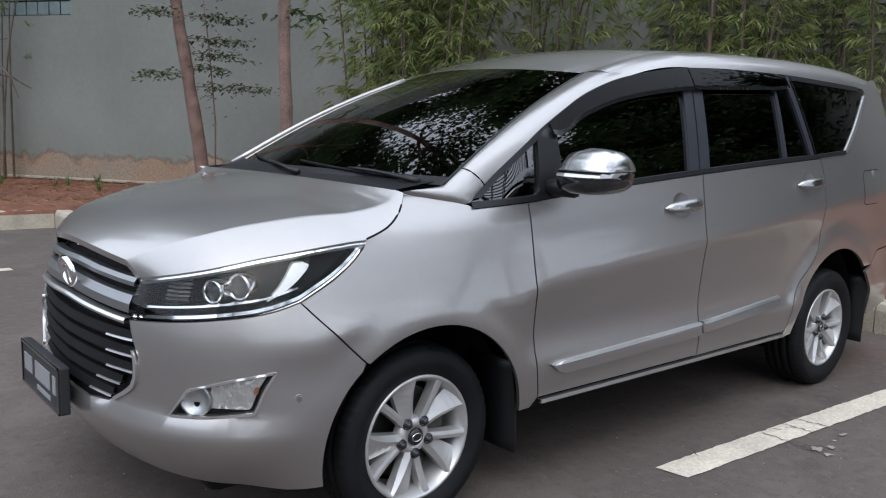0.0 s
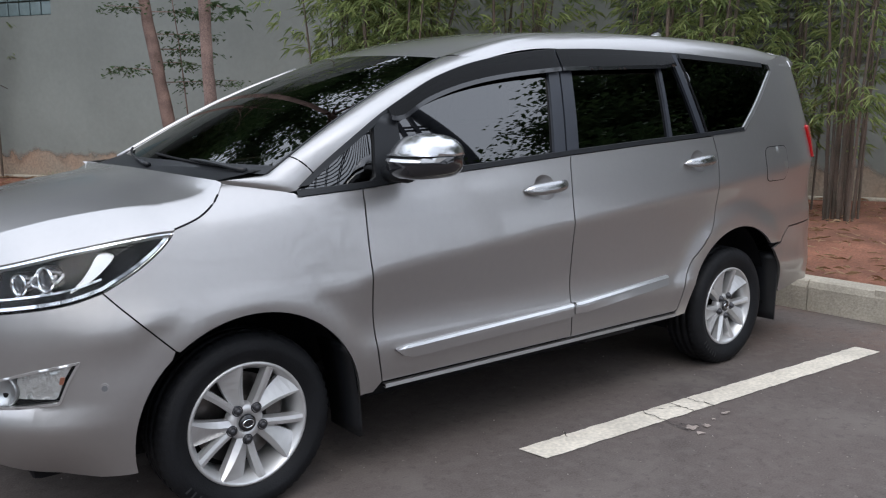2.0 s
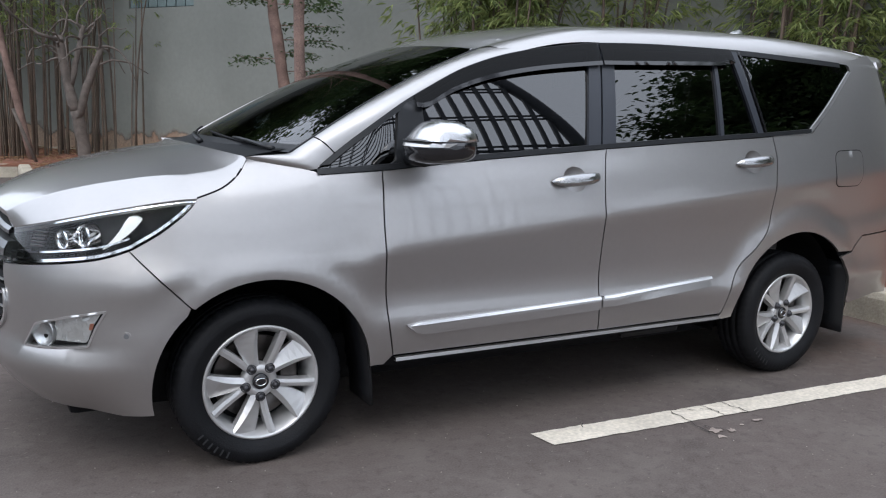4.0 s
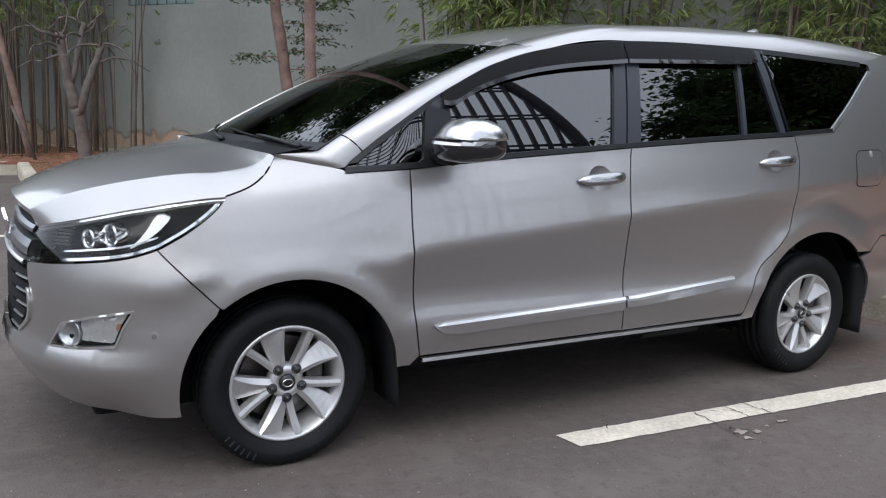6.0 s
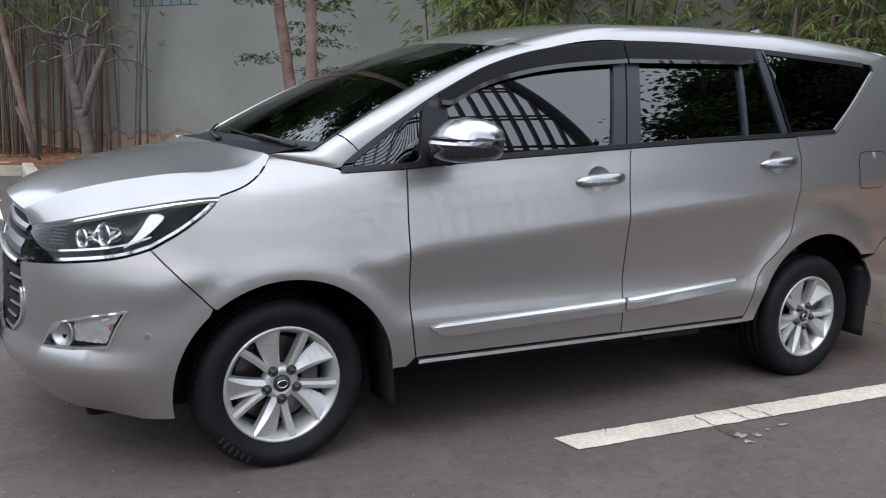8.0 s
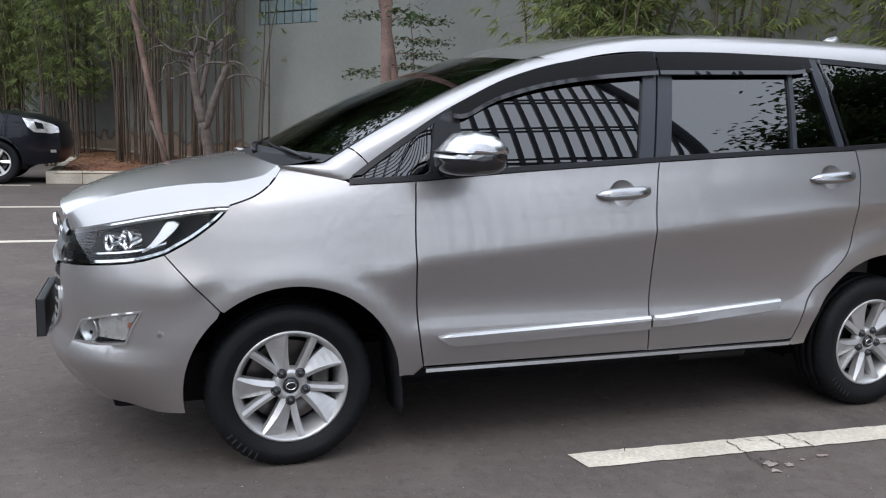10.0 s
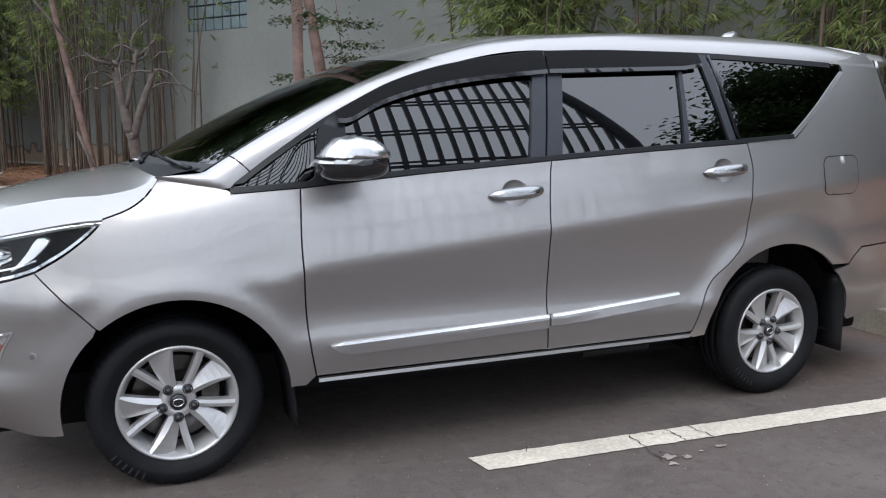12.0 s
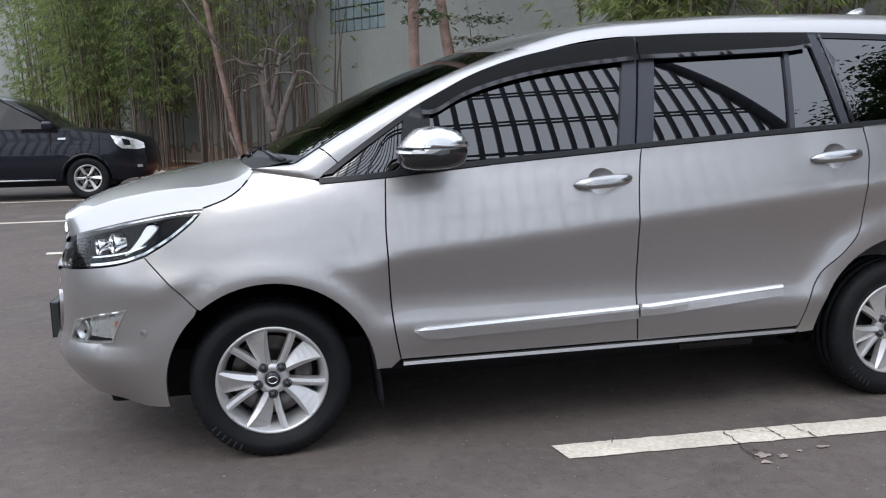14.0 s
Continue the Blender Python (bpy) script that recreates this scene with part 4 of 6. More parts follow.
# ---- lamps and grille ----
for side in (-1, 1):
    lamp_loop = LAMP_TOP + LAMP_BACK[1:] + LAMP_LOW[1:-1] + straight([(-1.04, 0.724), (-1.044, 0.78), (-1.04, 0.843)])[:-1]
    lamp = panel("headlamp", lamp_loop, LAMP_DARK, van, "projector headlamp with chrome edge", sides=(side,), off=-0.085, lip=0.0, gap=0.002)
    panel("lens", lamp_loop, LENS, lamp, "clear lens", sides=(side,), off=0.0, lip=0.04, gap=0.003, step=0.02)
    low = LAMP_BACK + LAMP_LOW[1:]
    panel("lower_trim", [(s, z + 0.006) for s, z in low] + [(s - 0.003, z + 0.015) for s, z in low][::-1], CHROME, lamp, "chrome lower edge", sides=(side,), off=-0.012, lip=0.03, gap=0.0, step=0.02)
    panel("upper_trim", [(s, z - 0.003) for s, z in LAMP_TOP] + [(s, z - 0.012) for s, z in LAMP_TOP][::-1], CHROME, lamp, sides=(side,), off=-0.003, lip=0.03, gap=0.0, step=0.02)
    panel("inner_trim", [(s, z + 0.034) for s, z in LAMP_LOW] + [(s, z + 0.040) for s, z in LAMP_LOW][::-1], CHROME, lamp, sides=(side,), off=-0.020, lip=0.02, gap=0.0)
    panel("side_reflector", spline([(-0.545, 0.800), (-0.50, 0.822), (-0.450, 0.855), (-0.405, 0.902), (-0.455, 0.906), (-0.482, 0.870), (-0.515, 0.830), (-0.545, 0.806)]), mat("lamp_silver", (0.88, 0.88, 0.87), rough=0.35, metal=0.25, vary=0.05), lamp, sides=(side,), off=-0.025, lip=0.02, gap=0.0, step=0.02)
    for ls, lz, rr in ((-0.740, 0.820, 0.036), (-0.625, 0.834, 0.041)):
        a = Vector(skin(ls, lz, -0.076, side))
        d = Vector((-0.92, 0.38 * side, 0.0)).normalized()
        m = Matrix.Translation(a) @ d.to_track_quat("Y", "Z").to_matrix().to_4x4()
        v, f = lathe([(rr, -0.01), (rr, 0.026), (rr * 0.92, 0.034), (rr * 0.78, 0.028), (rr * 0.74, 0.0)], 28)
        part("projector_ring", mesh_of("projector_ring", *moved((v, f), m)), CHROME, lamp, "chrome projector ring")
        v, f = lathe([(rr * 0.76, 0.004), (rr * 0.66, 0.018), (rr * 0.45, 0.027), (rr * 0.2, 0.031), (0.0005, 0.032)], 24)
        part("projector_lens", mesh_of("projector_lens", *moved((v, f), m)), tinted_glass("projector_glass", (0.6, 0.64, 0.68), 0.0, 1.6), lamp, "glass projector lens")
    for i in range(6):
        z = 0.790 + i * 0.011
        panel("lamp_rib", straight([(-0.93, z), (-0.83, z + 0.004), (-0.83, z + 0.009), (-0.93, z + 0.005), (-0.93, z)])[:-1], STEEL, lamp, sides=(side,), off=-0.030, lip=0.01, gap=0.0)
    # fog lamp in its bezel
    fog = panel("fog_lamp", FOG_HOLE, SATIN, van, "fog lamp in a recessed silver bezel", sides=(side,), off=-0.045, lip=0.0, gap=-0.004)
    panel("bezel", FOG_HOLE, SATIN, fog, "thin bright bezel", sides=(side,), off=0.003, lip=0.05, gap=0.0, holes=(shrink(FOG_HOLE, 0.007),), step=0.012)
    panel("indicator", rounded([(-0.735, 0.500), (-0.72, 0.575), (-0.545, 0.600), (-0.575, 0.555), (-0.60, 0.496)], 0.012), mat("indicator_silver", (0.80, 0.79, 0.77), rough=0.16, metal=0.6, vary=0.10, scale=30, bump=0.5, bump_scale=50), fog, sides=(side,), off=-0.020, lip=0.03, gap=0.0, step=0.02)
    panel("amber_patch", rounded([(-0.592, 0.540), (-0.586, 0.562), (-0.572, 0.562), (-0.578, 0.540)], 0.004), AMBER, fog, sides=(side,), off=-0.018, lip=0.003, gap=0.0, step=0.02)
    a = Vector(skin(-0.775, 0.522, -0.05, side))
    d = (Vector(skin(-0.775, 0.522, 0.0, side)) - a).normalized()
    m = Matrix.Translation(a) @ d.to_track_quat("Y", "Z").to_matrix().to_4x4()
    v, f = lathe([(0.050, 0.0), (0.050, 0.036), (0.046, 0.041), (0.042, 0.038), (0.030, 0.030), (0.015, 0.025), (0.0005, 0.024)], 28)
    part("fog_reflector", mesh_of("fog_reflector", *moved((v, f), m)), SATIN, fog, "round chrome reflector")
    panel("fog_lens", FOG_HOLE, LENS, fog, "clear lens", sides=(side,), off=-0.004, lip=0, gap=0.009, step=0.02)
    # parking sensor
    sensor = [(-0.462 + 0.014 * math.cos(a), 0.527 + 0.014 * math.sin(a)) for a in np.linspace(0, 2 * math.pi, 20)[:-1]]
    se = panel("parking_sensor", sensor, PAINT, van, "round parking sensor", sides=(side,), off=0.003, lip=0.004, gap=0.0, step=0.01)
    panel("sensor_face", [(-0.462 + (s + 0.462) * 0.62, 0.527 + (z - 0.527) * 0.62) for s, z in sensor], GRILLE_BAR, se, sides=(side,), off=0.0045, lip=0.002, gap=0.0, step=0.01)

# grille: upper bright bars with an oval badge, lower dark slats
gr = panel("grille", straight([(-1.045, 0.850), (-1.0, 0.62), (-1.02, 0.53), (-1.15, 0.455), (S_FRONT, 0.44), (S_FRONT, 0.87), (-1.045, 0.850)])[:-1], BLACK, van, "dark grille with bright bars", sides=(-1, 1), off=-0.035, lip=0, step=0.06, gap=0.0)
for z0, z1, off, mt, nm in ((0.818, 0.842, 0.010, GRILLE_BAR, "upper_bar"), (0.742, 0.792, 0.004, GRILLE_BAR, "middle_bar"), (0.712, 0.728, 0.012, SATIN, "lower_bar")):
    for side in (-1, 1):
        lo, hi = even(-1.048, S_FRONT, z0, z0 + 0.012), even(-1.048, S_FRONT, z1, z1 + 0.012)
        mid = [(q, (za + zb) / 2) for (q, za), (_, zb) in zip(lo, hi)]
        strip(nm, [(lo, off - 0.03), (lo, off - 0.004), (mid, off), (hi, off - 0.004), (hi, off - 0.03)], mt, gr, "satin grille bar", side)
for i in range(5):
    z = 0.665 - i * 0.048
    s_in = -1.012 if i < 3 else -1.03 - 0.05 * (i - 2)
    for side in (-1, 1):
        lo, hi = even(s_in, S_FRONT, z, z - 0.01), even(s_in, S_FRONT, z + 0.026, z + 0.016)
        sl = strip("grille_slat", [(lo, -0.034), (lo, -0.004), (hi, -0.012), (hi, -0.034)], BLACK, gr, "black grille slat", side)
        strip("slat_edge", [(even(s_in, s_in - 0.15, z - 0.001, z - 0.005, 8), -0.02), (even(s_in, s_in - 0.15, z - 0.001, z - 0.005, 8), 0.001), (even(s_in, s_in - 0.15, z + 0.005, z, 8), -0.001), (even(s_in, s_in - 0.15, z + 0.005, z, 8), -0.02)], SATIN, sl, "thin bright edge", side)
for side in (-1, 1):
    panel("grille_side_trim", spline([(-1.000, 0.640), (-0.985, 0.600), (-1.0, 0.53), (-1.10, 0.470)]) + spline([(-1.105, 0.480), (-1.012, 0.538), (-0.998, 0.60), (-1.010, 0.640)]), SATIN, gr, sides=(side,), off=0.008, lip=0.01, gap=0.0, step=0.012)
v, f = lathe([(0.052, -0.004), (0.058, 0.006), (0.068, 0.010), (0.076, 0.004), (0.078, -0.006)], 36)
badge = Matrix.Translation((-0.836, 0, 0.805)) @ pose(0, 0, 0, 12, 0, -90) @ Matrix.Diagonal((1, -1, 0.70, 1))
em = part("badge", mesh_of("badge", *moved((v, f), badge)), CHROME, gr, "oval chrome badge")
bm = bmesh.new()
box(bm, (-0.012, -0.004, -0.06), (0.012, 0.006, 0.05), 0.003)
box(bm, (-0.055, -0.004, 0.02), (0.055, 0.006, 0.038), 0.003)
bmesh.ops.transform(bm, matrix=badge, verts=bm.verts[:])
part("badge_bar", bm, CHROME, em)
bm = bmesh.new()
box(bm, (-0.912, -0.15, 0.365), (-0.880, 0.32, 0.522), 0.006)
plate = part("number_plate", bm, PLATE, van, "black number plate in a frame")
bm = bmesh.new()
box(bm, (-0.9165, -0.147, 0.366), (-0.911, 0.317, 0.374))
box(bm, (-0.9165, -0.147, 0.512), (-0.911, 0.317, 0.520))
box(bm, (-0.9165, -0.147, 0.366), (-0.911, -0.139, 0.520))
box(bm, (-0.9165, 0.309, 0.366), (-0.911, 0.317, 0.520))
part("plate_border", bm, BLACK_GLOSS, plate)
for y0, y1 in ((-0.11, -0.075), (-0.04, 0.14), (0.18, 0.28)):
    bm = bmesh.new()
    box(bm, (-0.915, y0, 0.422), (-0.910, y1, 0.482))
    part("plate_bar", bm, PLATE_INK, plate)
bm = bmesh.new()
box(bm, (-0.915, -0.04, 0.387), (-0.910, 0.12, 0.402))
part("plate_bar", bm, PLATE_INK, plate)

# wipers and cowl
v, f = [], []
for j in range(33):
    t = -1 + j / 16
    a = hood_point(1.0, t * 0.88)
    b = screen_point(0.035, t * 0.97)
    v += [(a[0], a[1], a[2] - 0.014), (b[0], b[1], b[2] + 0.001)]
for j in range(32):
    f.append((2 * j, 2 * j + 2, 2 * j + 3, 2 * j + 1))
part("cowl", mesh_of("cowl", v, f), BLACK_TRIM, van)
for t0, t1, ua, ub in ((-0.90, -0.10, 0.020, 0.075), (-0.16, 0.62, 0.020, 0.085)):
    up = Vector((-0.004, 0, 0.012))
    arm = [Vector(screen_point(0.0 + 0.05 * k / 6, t0 + (t1 - t0) * 0.55 * k / 6)) + up + Vector((-0.012, 0, 0.010)) * math.sin(math.pi * k / 6) for k in range(7)]
    w = part("wiper", mesh_of("wiper", *tube(arm, [0.012, 0.009, 0.007, 0.006, 0.006, 0.005, 0.004], 8)), BLACK_TRIM, van, "black wiper arm and blade")
    pts = [Vector(screen_point(ua + (ub - ua) * k / 10, t0 + 0.12 + (t1 - t0 - 0.06) * k / 10)) + up * 0.7 for k in range(11)]
    part("blade", mesh_of("blade", *tube(pts, [0.0055] * 11, 6)), BLACK, w)

# ---- wheels ----


def build_wheel(owner, side, hx, hy=0.765, spokes=5, radius=0.3175, rim=0.203, simple=False, hz=HUBZ):
    """A wheel with tyre, alloy rim, hub cap and nuts; its outer face looks along -y for side -1."""
    m = Matrix.Translation((hx, side * hy, hz)) @ Matrix.Diagonal((1, -side, 1, 1)) @ pose(0, 0, 0, 0, 0, 0)
    # tyre: side wall and a tread with grooves and shoulder blocks
    n = 168
    r = radius
    prof = [(rim - 0.004, -0.070), (rim + 0.008, -0.088), (rim + 0.045, -0.104), (r - 0.050, -0.106), (r - 0.024, -0.098), (r - 0.008, -0.084), (r - 0.002, -0.062), (r - 0.001, -0.046), (r - 0.009, -0.044), (r - 0.009, -0.038), (r, -0.036), (r, -0.005), (r - 0.009, -0.003), (r - 0.009, 0.003), (r, 0.005), (r, 0.036), (r - 0.009, 0.038), (r - 0.009, 0.044), (r - 0.001, 0.046), (r - 0.008, 0.084), (r - 0.05, 0.106), (rim, 0.08)]
    v, f = lathe(prof, n)
    k = len(prof)
    v = [list(p) for p in v]
    for i in range(n):
        if i % 3 == 0:
            for q in (5, 6, 7, 10, 15, 18, 19):
                sc = (prof[q][0] - 0.004) / prof[q][0]
                v[i * k + q][0] *= sc
                v[i * k + q][2] *= sc
    v = [(p[0], p[1], max(p[2], 0.001 - hz)) for p in v]
    wheel = part("wheel", mesh_of("wheel", *moved((v, f), m)), RUBBER, owner, "black tyre on a silver alloy wheel")
    # raised plain bars on the side wall where lettering stands
    if not simple:
        for a0 in (215,):
            vv, ff = [], []
            for i in range(11):
                a = radians(a0 + i * 2.6)
                if i % 2 == 0:
                    for rr in (rim + 0.058, rim + 0.082):
                        for da in (0, 0.026):
                            vv.append((rr * math.cos(a + da), -0.1085, rr * math.sin(a + da)))
                    o = len(vv) - 4
                    ff.append((o, o + 1, o + 3, o + 2))
            part("sidewall_bar", mesh_of("sidewall_bar", *moved((vv, ff), m), smooth=False), mat("sidewall_grey", (0.015, 0.016, 0.018), rough=0.6), wheel)
    rimprof = [(rim - 0.030, 0.07), (rim - 0.026, -0.02), (rim - 0.022, -0.058), (rim - 0.013, -0.074), (rim - 0.006, -0.087), (rim - 0.001, -0.092), (rim + 0.006, -0.090), (rim + 0.007, -0.084), (rim - 0.004, -0.07)]
    part("rim", mesh_of("rim", *moved(lathe(rimprof, 72), m)), ALLOY, wheel, "silver alloy rim")
    v, f = lathe([(0.155, 0.000), (0.155, 0.012), (0.05, 0.012), (0.05, 0.0), (0.155, 0.0)], 48)
    part("brake_disc", mesh_of("brake_disc", *moved((v, f), m)), STEEL, wheel)
    v, f = lathe([(rim - 0.028, 0.03), (0.0005, 0.035)], 32)
    part("backing", mesh_of("backing", *moved((v, f), m)), BLACK, wheel)
    bm = bmesh.new()
    box(bm, (0.085, -0.03, -0.06), (0.150, 0.02, 0.075), 0.012)
    bmesh.ops.transform(bm, matrix=m, verts=bm.verts[:])
    part("brake_caliper", bm, DARK_METAL, wheel)
    # spokes: pairs of one broad twisted blade and one narrow bar
    for i in range(spokes):
        base = radians(122 if hx < 1 else 131) + 2 * math.pi * i / spokes
        blades = ((-0.27, 0.030, 0.094, True), (0.27, 0.026, 0.031, False)) if not simple else ((0.0, 0.04, 0.055, True),)
        for da, w0, w1, broad in blades:
            vv, ff = [], []
            steps = 7
            for j in range(steps + 1):
                t = j / steps
                rr = 0.030 + (rim - 0.007 - 0.030) * t
                a = base + da * (0.62 + 0.38 * t)
                w = w0 + (w1 - w0) * t
                y = -0.066 - 0.022 * t**1.5
                c, s = math.cos(a), math.sin(a)
                fall = 0.004 + 0.036 * t * (1 - 0.42 * t)
                for u, d in ((-0.5, 0.040), (-0.49, 0.004 + fall * (1 - t) * 0.7), (0.05 - 0.46 * t, -0.002), (0.49, fall), (0.5, 0.040)) if broad else ((-0.5, 0.040), (-0.44, 0.003), (0.0, 0.0), (0.44, 0.003), (0.5, 0.040)):
                    vv.append((rr * c - u * w * s, y + d, rr * s + u * w * c))
            for j in range(steps):
                for q in range(4):
                    ff.append((j * 5 + q, j * 5 + q + 1, j * 5 + q + 6, j * 5 + q + 5))
            o = steps * 5
            ff.append((o, o + 1, o + 2, o + 3, o + 4))
            me = mesh_of("spoke", *moved((vv, ff), m), smooth=False)
            part("spoke", me, ALLOY, wheel)
    hubp = [(0.066, -0.030), (0.064, -0.054), (0.054, -0.066), (0.032, -0.070), (0.030, -0.064), (0.0005, -0.064)]
    part("hub", mesh_of("hub", *moved(lathe(hubp, 40), m)), ALLOY, wheel)
    capp = [(0.029, -0.062), (0.029, -0.074), (0.026, -0.077), (0.014, -0.079), (0.0005, -0.079)]
    part("hub_cap", mesh_of("hub_cap", *moved(lathe(capp, 32), m)), BLACK_GLOSS, wheel, "black centre cap")
    ringp = [(0.021, -0.076), (0.0195, -0.0815), (0.0165, -0.079)]
    v1 = lathe(ringp, 28)
    bm_m = Matrix.Diagonal((1, 1, 0.72, 1))
    part("cap_emblem", mesh_of("cap_emblem", *moved(moved(v1, bm_m), m)), CHROME, wheel)
    for i in range(5):
        a = radians(53 if hx < 1 else 63) + 2 * math.pi * i / 5
        mm = m @ Matrix.Translation((0.057 * math.cos(a), 0, 0.057 * math.sin(a)))
        v, f = lathe([(0.0185, -0.050), (0.0185, -0.071), (0.0155, -0.0715), (0.0150, -0.066), (0.0128, -0.065), (0.0120, -0.079), (0.008, -0.085), (0.0005, -0.086)], 12)
        part("wheel_nut", mesh_of("wheel_nut", *moved((v, f), mm)), NUT, wheel)
    return wheel


for hx in (0.0, WHEELBASE):
    for side in (-1, 1):
        if hx == 0:
            build_wheel(van, side, hx, hy=0.742, radius=0.309, rim=0.205, hz=0.304)
        else:
            build_wheel(van, side, hx)
# mud flaps
for hx, z1 in ((0.435, 0.52), (3.185, 0.56)):
    for side in (-1, 1):
        v, f = [], []
        for i in range(9):
            t = i / 8
            x = hx - 0.085 + 0.10 * t - 0.04 * t * t if hx < 1 else hx - 0.02 + 0.05 * t
            z = z1 - (z1 - 0.165) * t
            for y in (-0.885 + 0.03 * t, -0.66):
                v += [(x, y * -side, z), (x + 0.014, y * -side, z)]
        for i in range(8):
            a = i * 4
            f += [(a, a + 2, a + 6, a + 4), (a + 1, a + 5, a + 7, a + 3), (a, a + 4, a + 5, a + 1), (a + 2, a + 3, a + 7, a + 6)]
        f += [(0, 1, 3, 2), (32, 34, 35, 33)]
        part("mud_flap", mesh_of("mud_flap", v, f), BLACK_TRIM, van, "black mud flap")

# cabin, dimly seen through the film
bm = bmesh.new()
box(bm, (0.35, -0.70, 0.75), (0.72, 0.70, 1.10), 0.08)
part("dashboard", bm, BLACK_TRIM, van)
v, f = lathe([(0.175, -0.014), (0.19, 0.0), (0.175, 0.014), (0.16, 0.0)], 32, closed=True)
part("steering_wheel", mesh_of("steering_wheel", *moved((v, f), Matrix.Translation((0.82, 0.36, 1.08)) @ pose(0, 0, 0, 0, 0, 90) @ pose(0, 0, 0, 25, 0, 0))), BLACK_TRIM, van)
for x in (1.15, 1.95, 2.75):
    for y in (-0.36, 0.36):
        bm = bmesh.new()
        box(bm, (x - 0.28, y - 0.25, 0.55), (x + 0.22, y + 0.25, 0.78), 0.06)
        box(bm, (x + 0.12, y - 0.24, 0.70), (x + 0.30, y + 0.24, 1.28), 0.07)
        box(bm, (x + 0.19, y - 0.13, 1.29), (x + 0.30, y + 0.13, 1.46), 0.05)
        part("seat", bm, SEAT, van)

# ---- ground, lines, kerbs, soil ----
rnd = random.Random(7)
SAW = [(7.4, -9.0), (7.4, -4.15), (5.8, -4.15), (5.8, -1.12), (4.27, -1.12), (4.27, 1.95), (1.12, 1.95), (1.12, 7.75), (-0.40, 7.75), (-0.40, 11.6), (-2.12, 11.6), (-2.12, 17.0), (-5.0, 17.0), (-5.0, 30.0)]
v, f = [], []
nx = 60
for i in range(nx + 1):
    for j in range(nx + 1):
        a, b = (i / nx * 2 - 1), (j / nx * 2 - 1)
        v.append((math.copysign(abs(a) ** 2.2, a) * 160, math.copysign(abs(b) ** 2.2, b) * 160, 0))
for i in range(nx):
    for j in range(nx):
        a = i * (nx + 1) + j
        f.append((a, a + nx + 1, a + nx + 2, a + 1))
ground = new("ground", mesh_of("ground", v, f))
ground.data.materials.append(ASPHALT)
tagged(ground, "brown-grey asphalt of a car park with grit", "asphalt", kind="structure")


def bay_line(x0, x1, y, skew=-0.045, width=0.135):
    """A painted bay line with slightly ragged edges and worn gaps."""
    n = int((x1 - x0) / 0.03)
    v, f = [], []
    for i in range(n + 1):
        x = x0 + (x1 - x0) * i / n
        yc = y + skew * (x - x0)
        w = width / 2
        a, b = yc - w + rnd.uniform(-0.004, 0.0028), yc + w + rnd.uniform(-0.004, 0.004)
        v += [(x + (0.01 if i == 0 else 0), a, 0.0045), (x - (0.012 if i == 0 else 0), b, 0.0045)]
    for i in range(n):
        f.append((2 * i, 2 * i + 2, 2 * i + 3, 2 * i + 1))
    ob = new("bay_line", mesh_of("bay_line", v, f, False))
    ob.data.materials.append(LINE)
    return tagged(ob, "worn cream-white painted parking bay line on asphalt", "road marking", "bay lines", "structure")


near_line = bay_line(1.065, 3.60, -1.082, -0.056)
bay_line(-2.10, 0.03, 4.93, 0.0)
bay_line(-3.9, -0.75, 7.95, 0.0)
bay_line(-5.4, -2.3, 11.2, 0.0)
bay_line(3.6, 5.75, -4.15, 0.0)


def crack(pts, w=0.0026, z=0.0075):
    v, f = [], []
    for i, (x, y) in enumerate(pts):
        a = w * (0.4 + rnd.random()) * (0.3 if i in (0, len(pts) - 1) else 1)
        v += [(x - a, y, z), (x + a, y, z)]
    for i in range(len(pts) - 1):
        f.append((2 * i, 2 * i + 1, 2 * i + 3, 2 * i + 2))
    return v, f


def jag(a, b, n=9, amp=0.012):
    return [(a[0] + (b[0] - a[0]) * i / n + rnd.uniform(-amp, amp), a[1] + (b[1] - a[1]) * i / n + rnd.uniform(-amp, amp)) for i in range(n + 1)]


cr = join(crack(jag((1.78, -1.05), (1.74, -1.37))), crack(jag((1.80, -1.06), (1.98, -1.13)), 0.0028), crack(jag((1.95, -1.06), (1.97, -1.20)), 0.0028), crack(jag((2.08, -1.06), (2.10, -1.22)), 0.0028), crack(jag((1.76, -1.25), (1.84, -1.33)), 0.0028), crack(jag((1.33, -1.00), (1.30, -1.06), 4), 0.0028))
ob = new("asphalt_crack", mesh_of("asphalt_crack", *cr, False))
ob.data.materials.append(CRACK)
tagged(ob, "jagged crack through the painted line", "crack", kind="structure")
# pale chipped patch beside the crack
v, f = [], []
for cx, cy, r in ((1.79, -1.31, 0.042), (1.86, -1.335, 0.03), (1.77, -1.37, 0.035), (1.95, -1.31, 0.018), (2.06, -1.30, 0.03)):
    o = len(v)
    n = 11
    v.append((cx, cy, 0.0055))
    for i in range(n):
        a = 2 * math.pi * i / n
        q = r * rnd.uniform(0.2, 0.8)
        v.append((cx + q * math.cos(a) * 1.3, cy + q * math.sin(a), 0.0055))
    f += [(o, o + 1 + i, o + 1 + (i + 1) % n) for i in range(n)]
ob = new("chipped_patch", mesh_of("chipped_patch", v, f, False))
ob.data.materials.append(mat("pale_chip", (0.30, 0.25, 0.22), rough=0.9, vary=0.3, scale=20, fine=0.3))
tagged(ob, "pale chipped asphalt beside a crack", "patch", kind="structure")
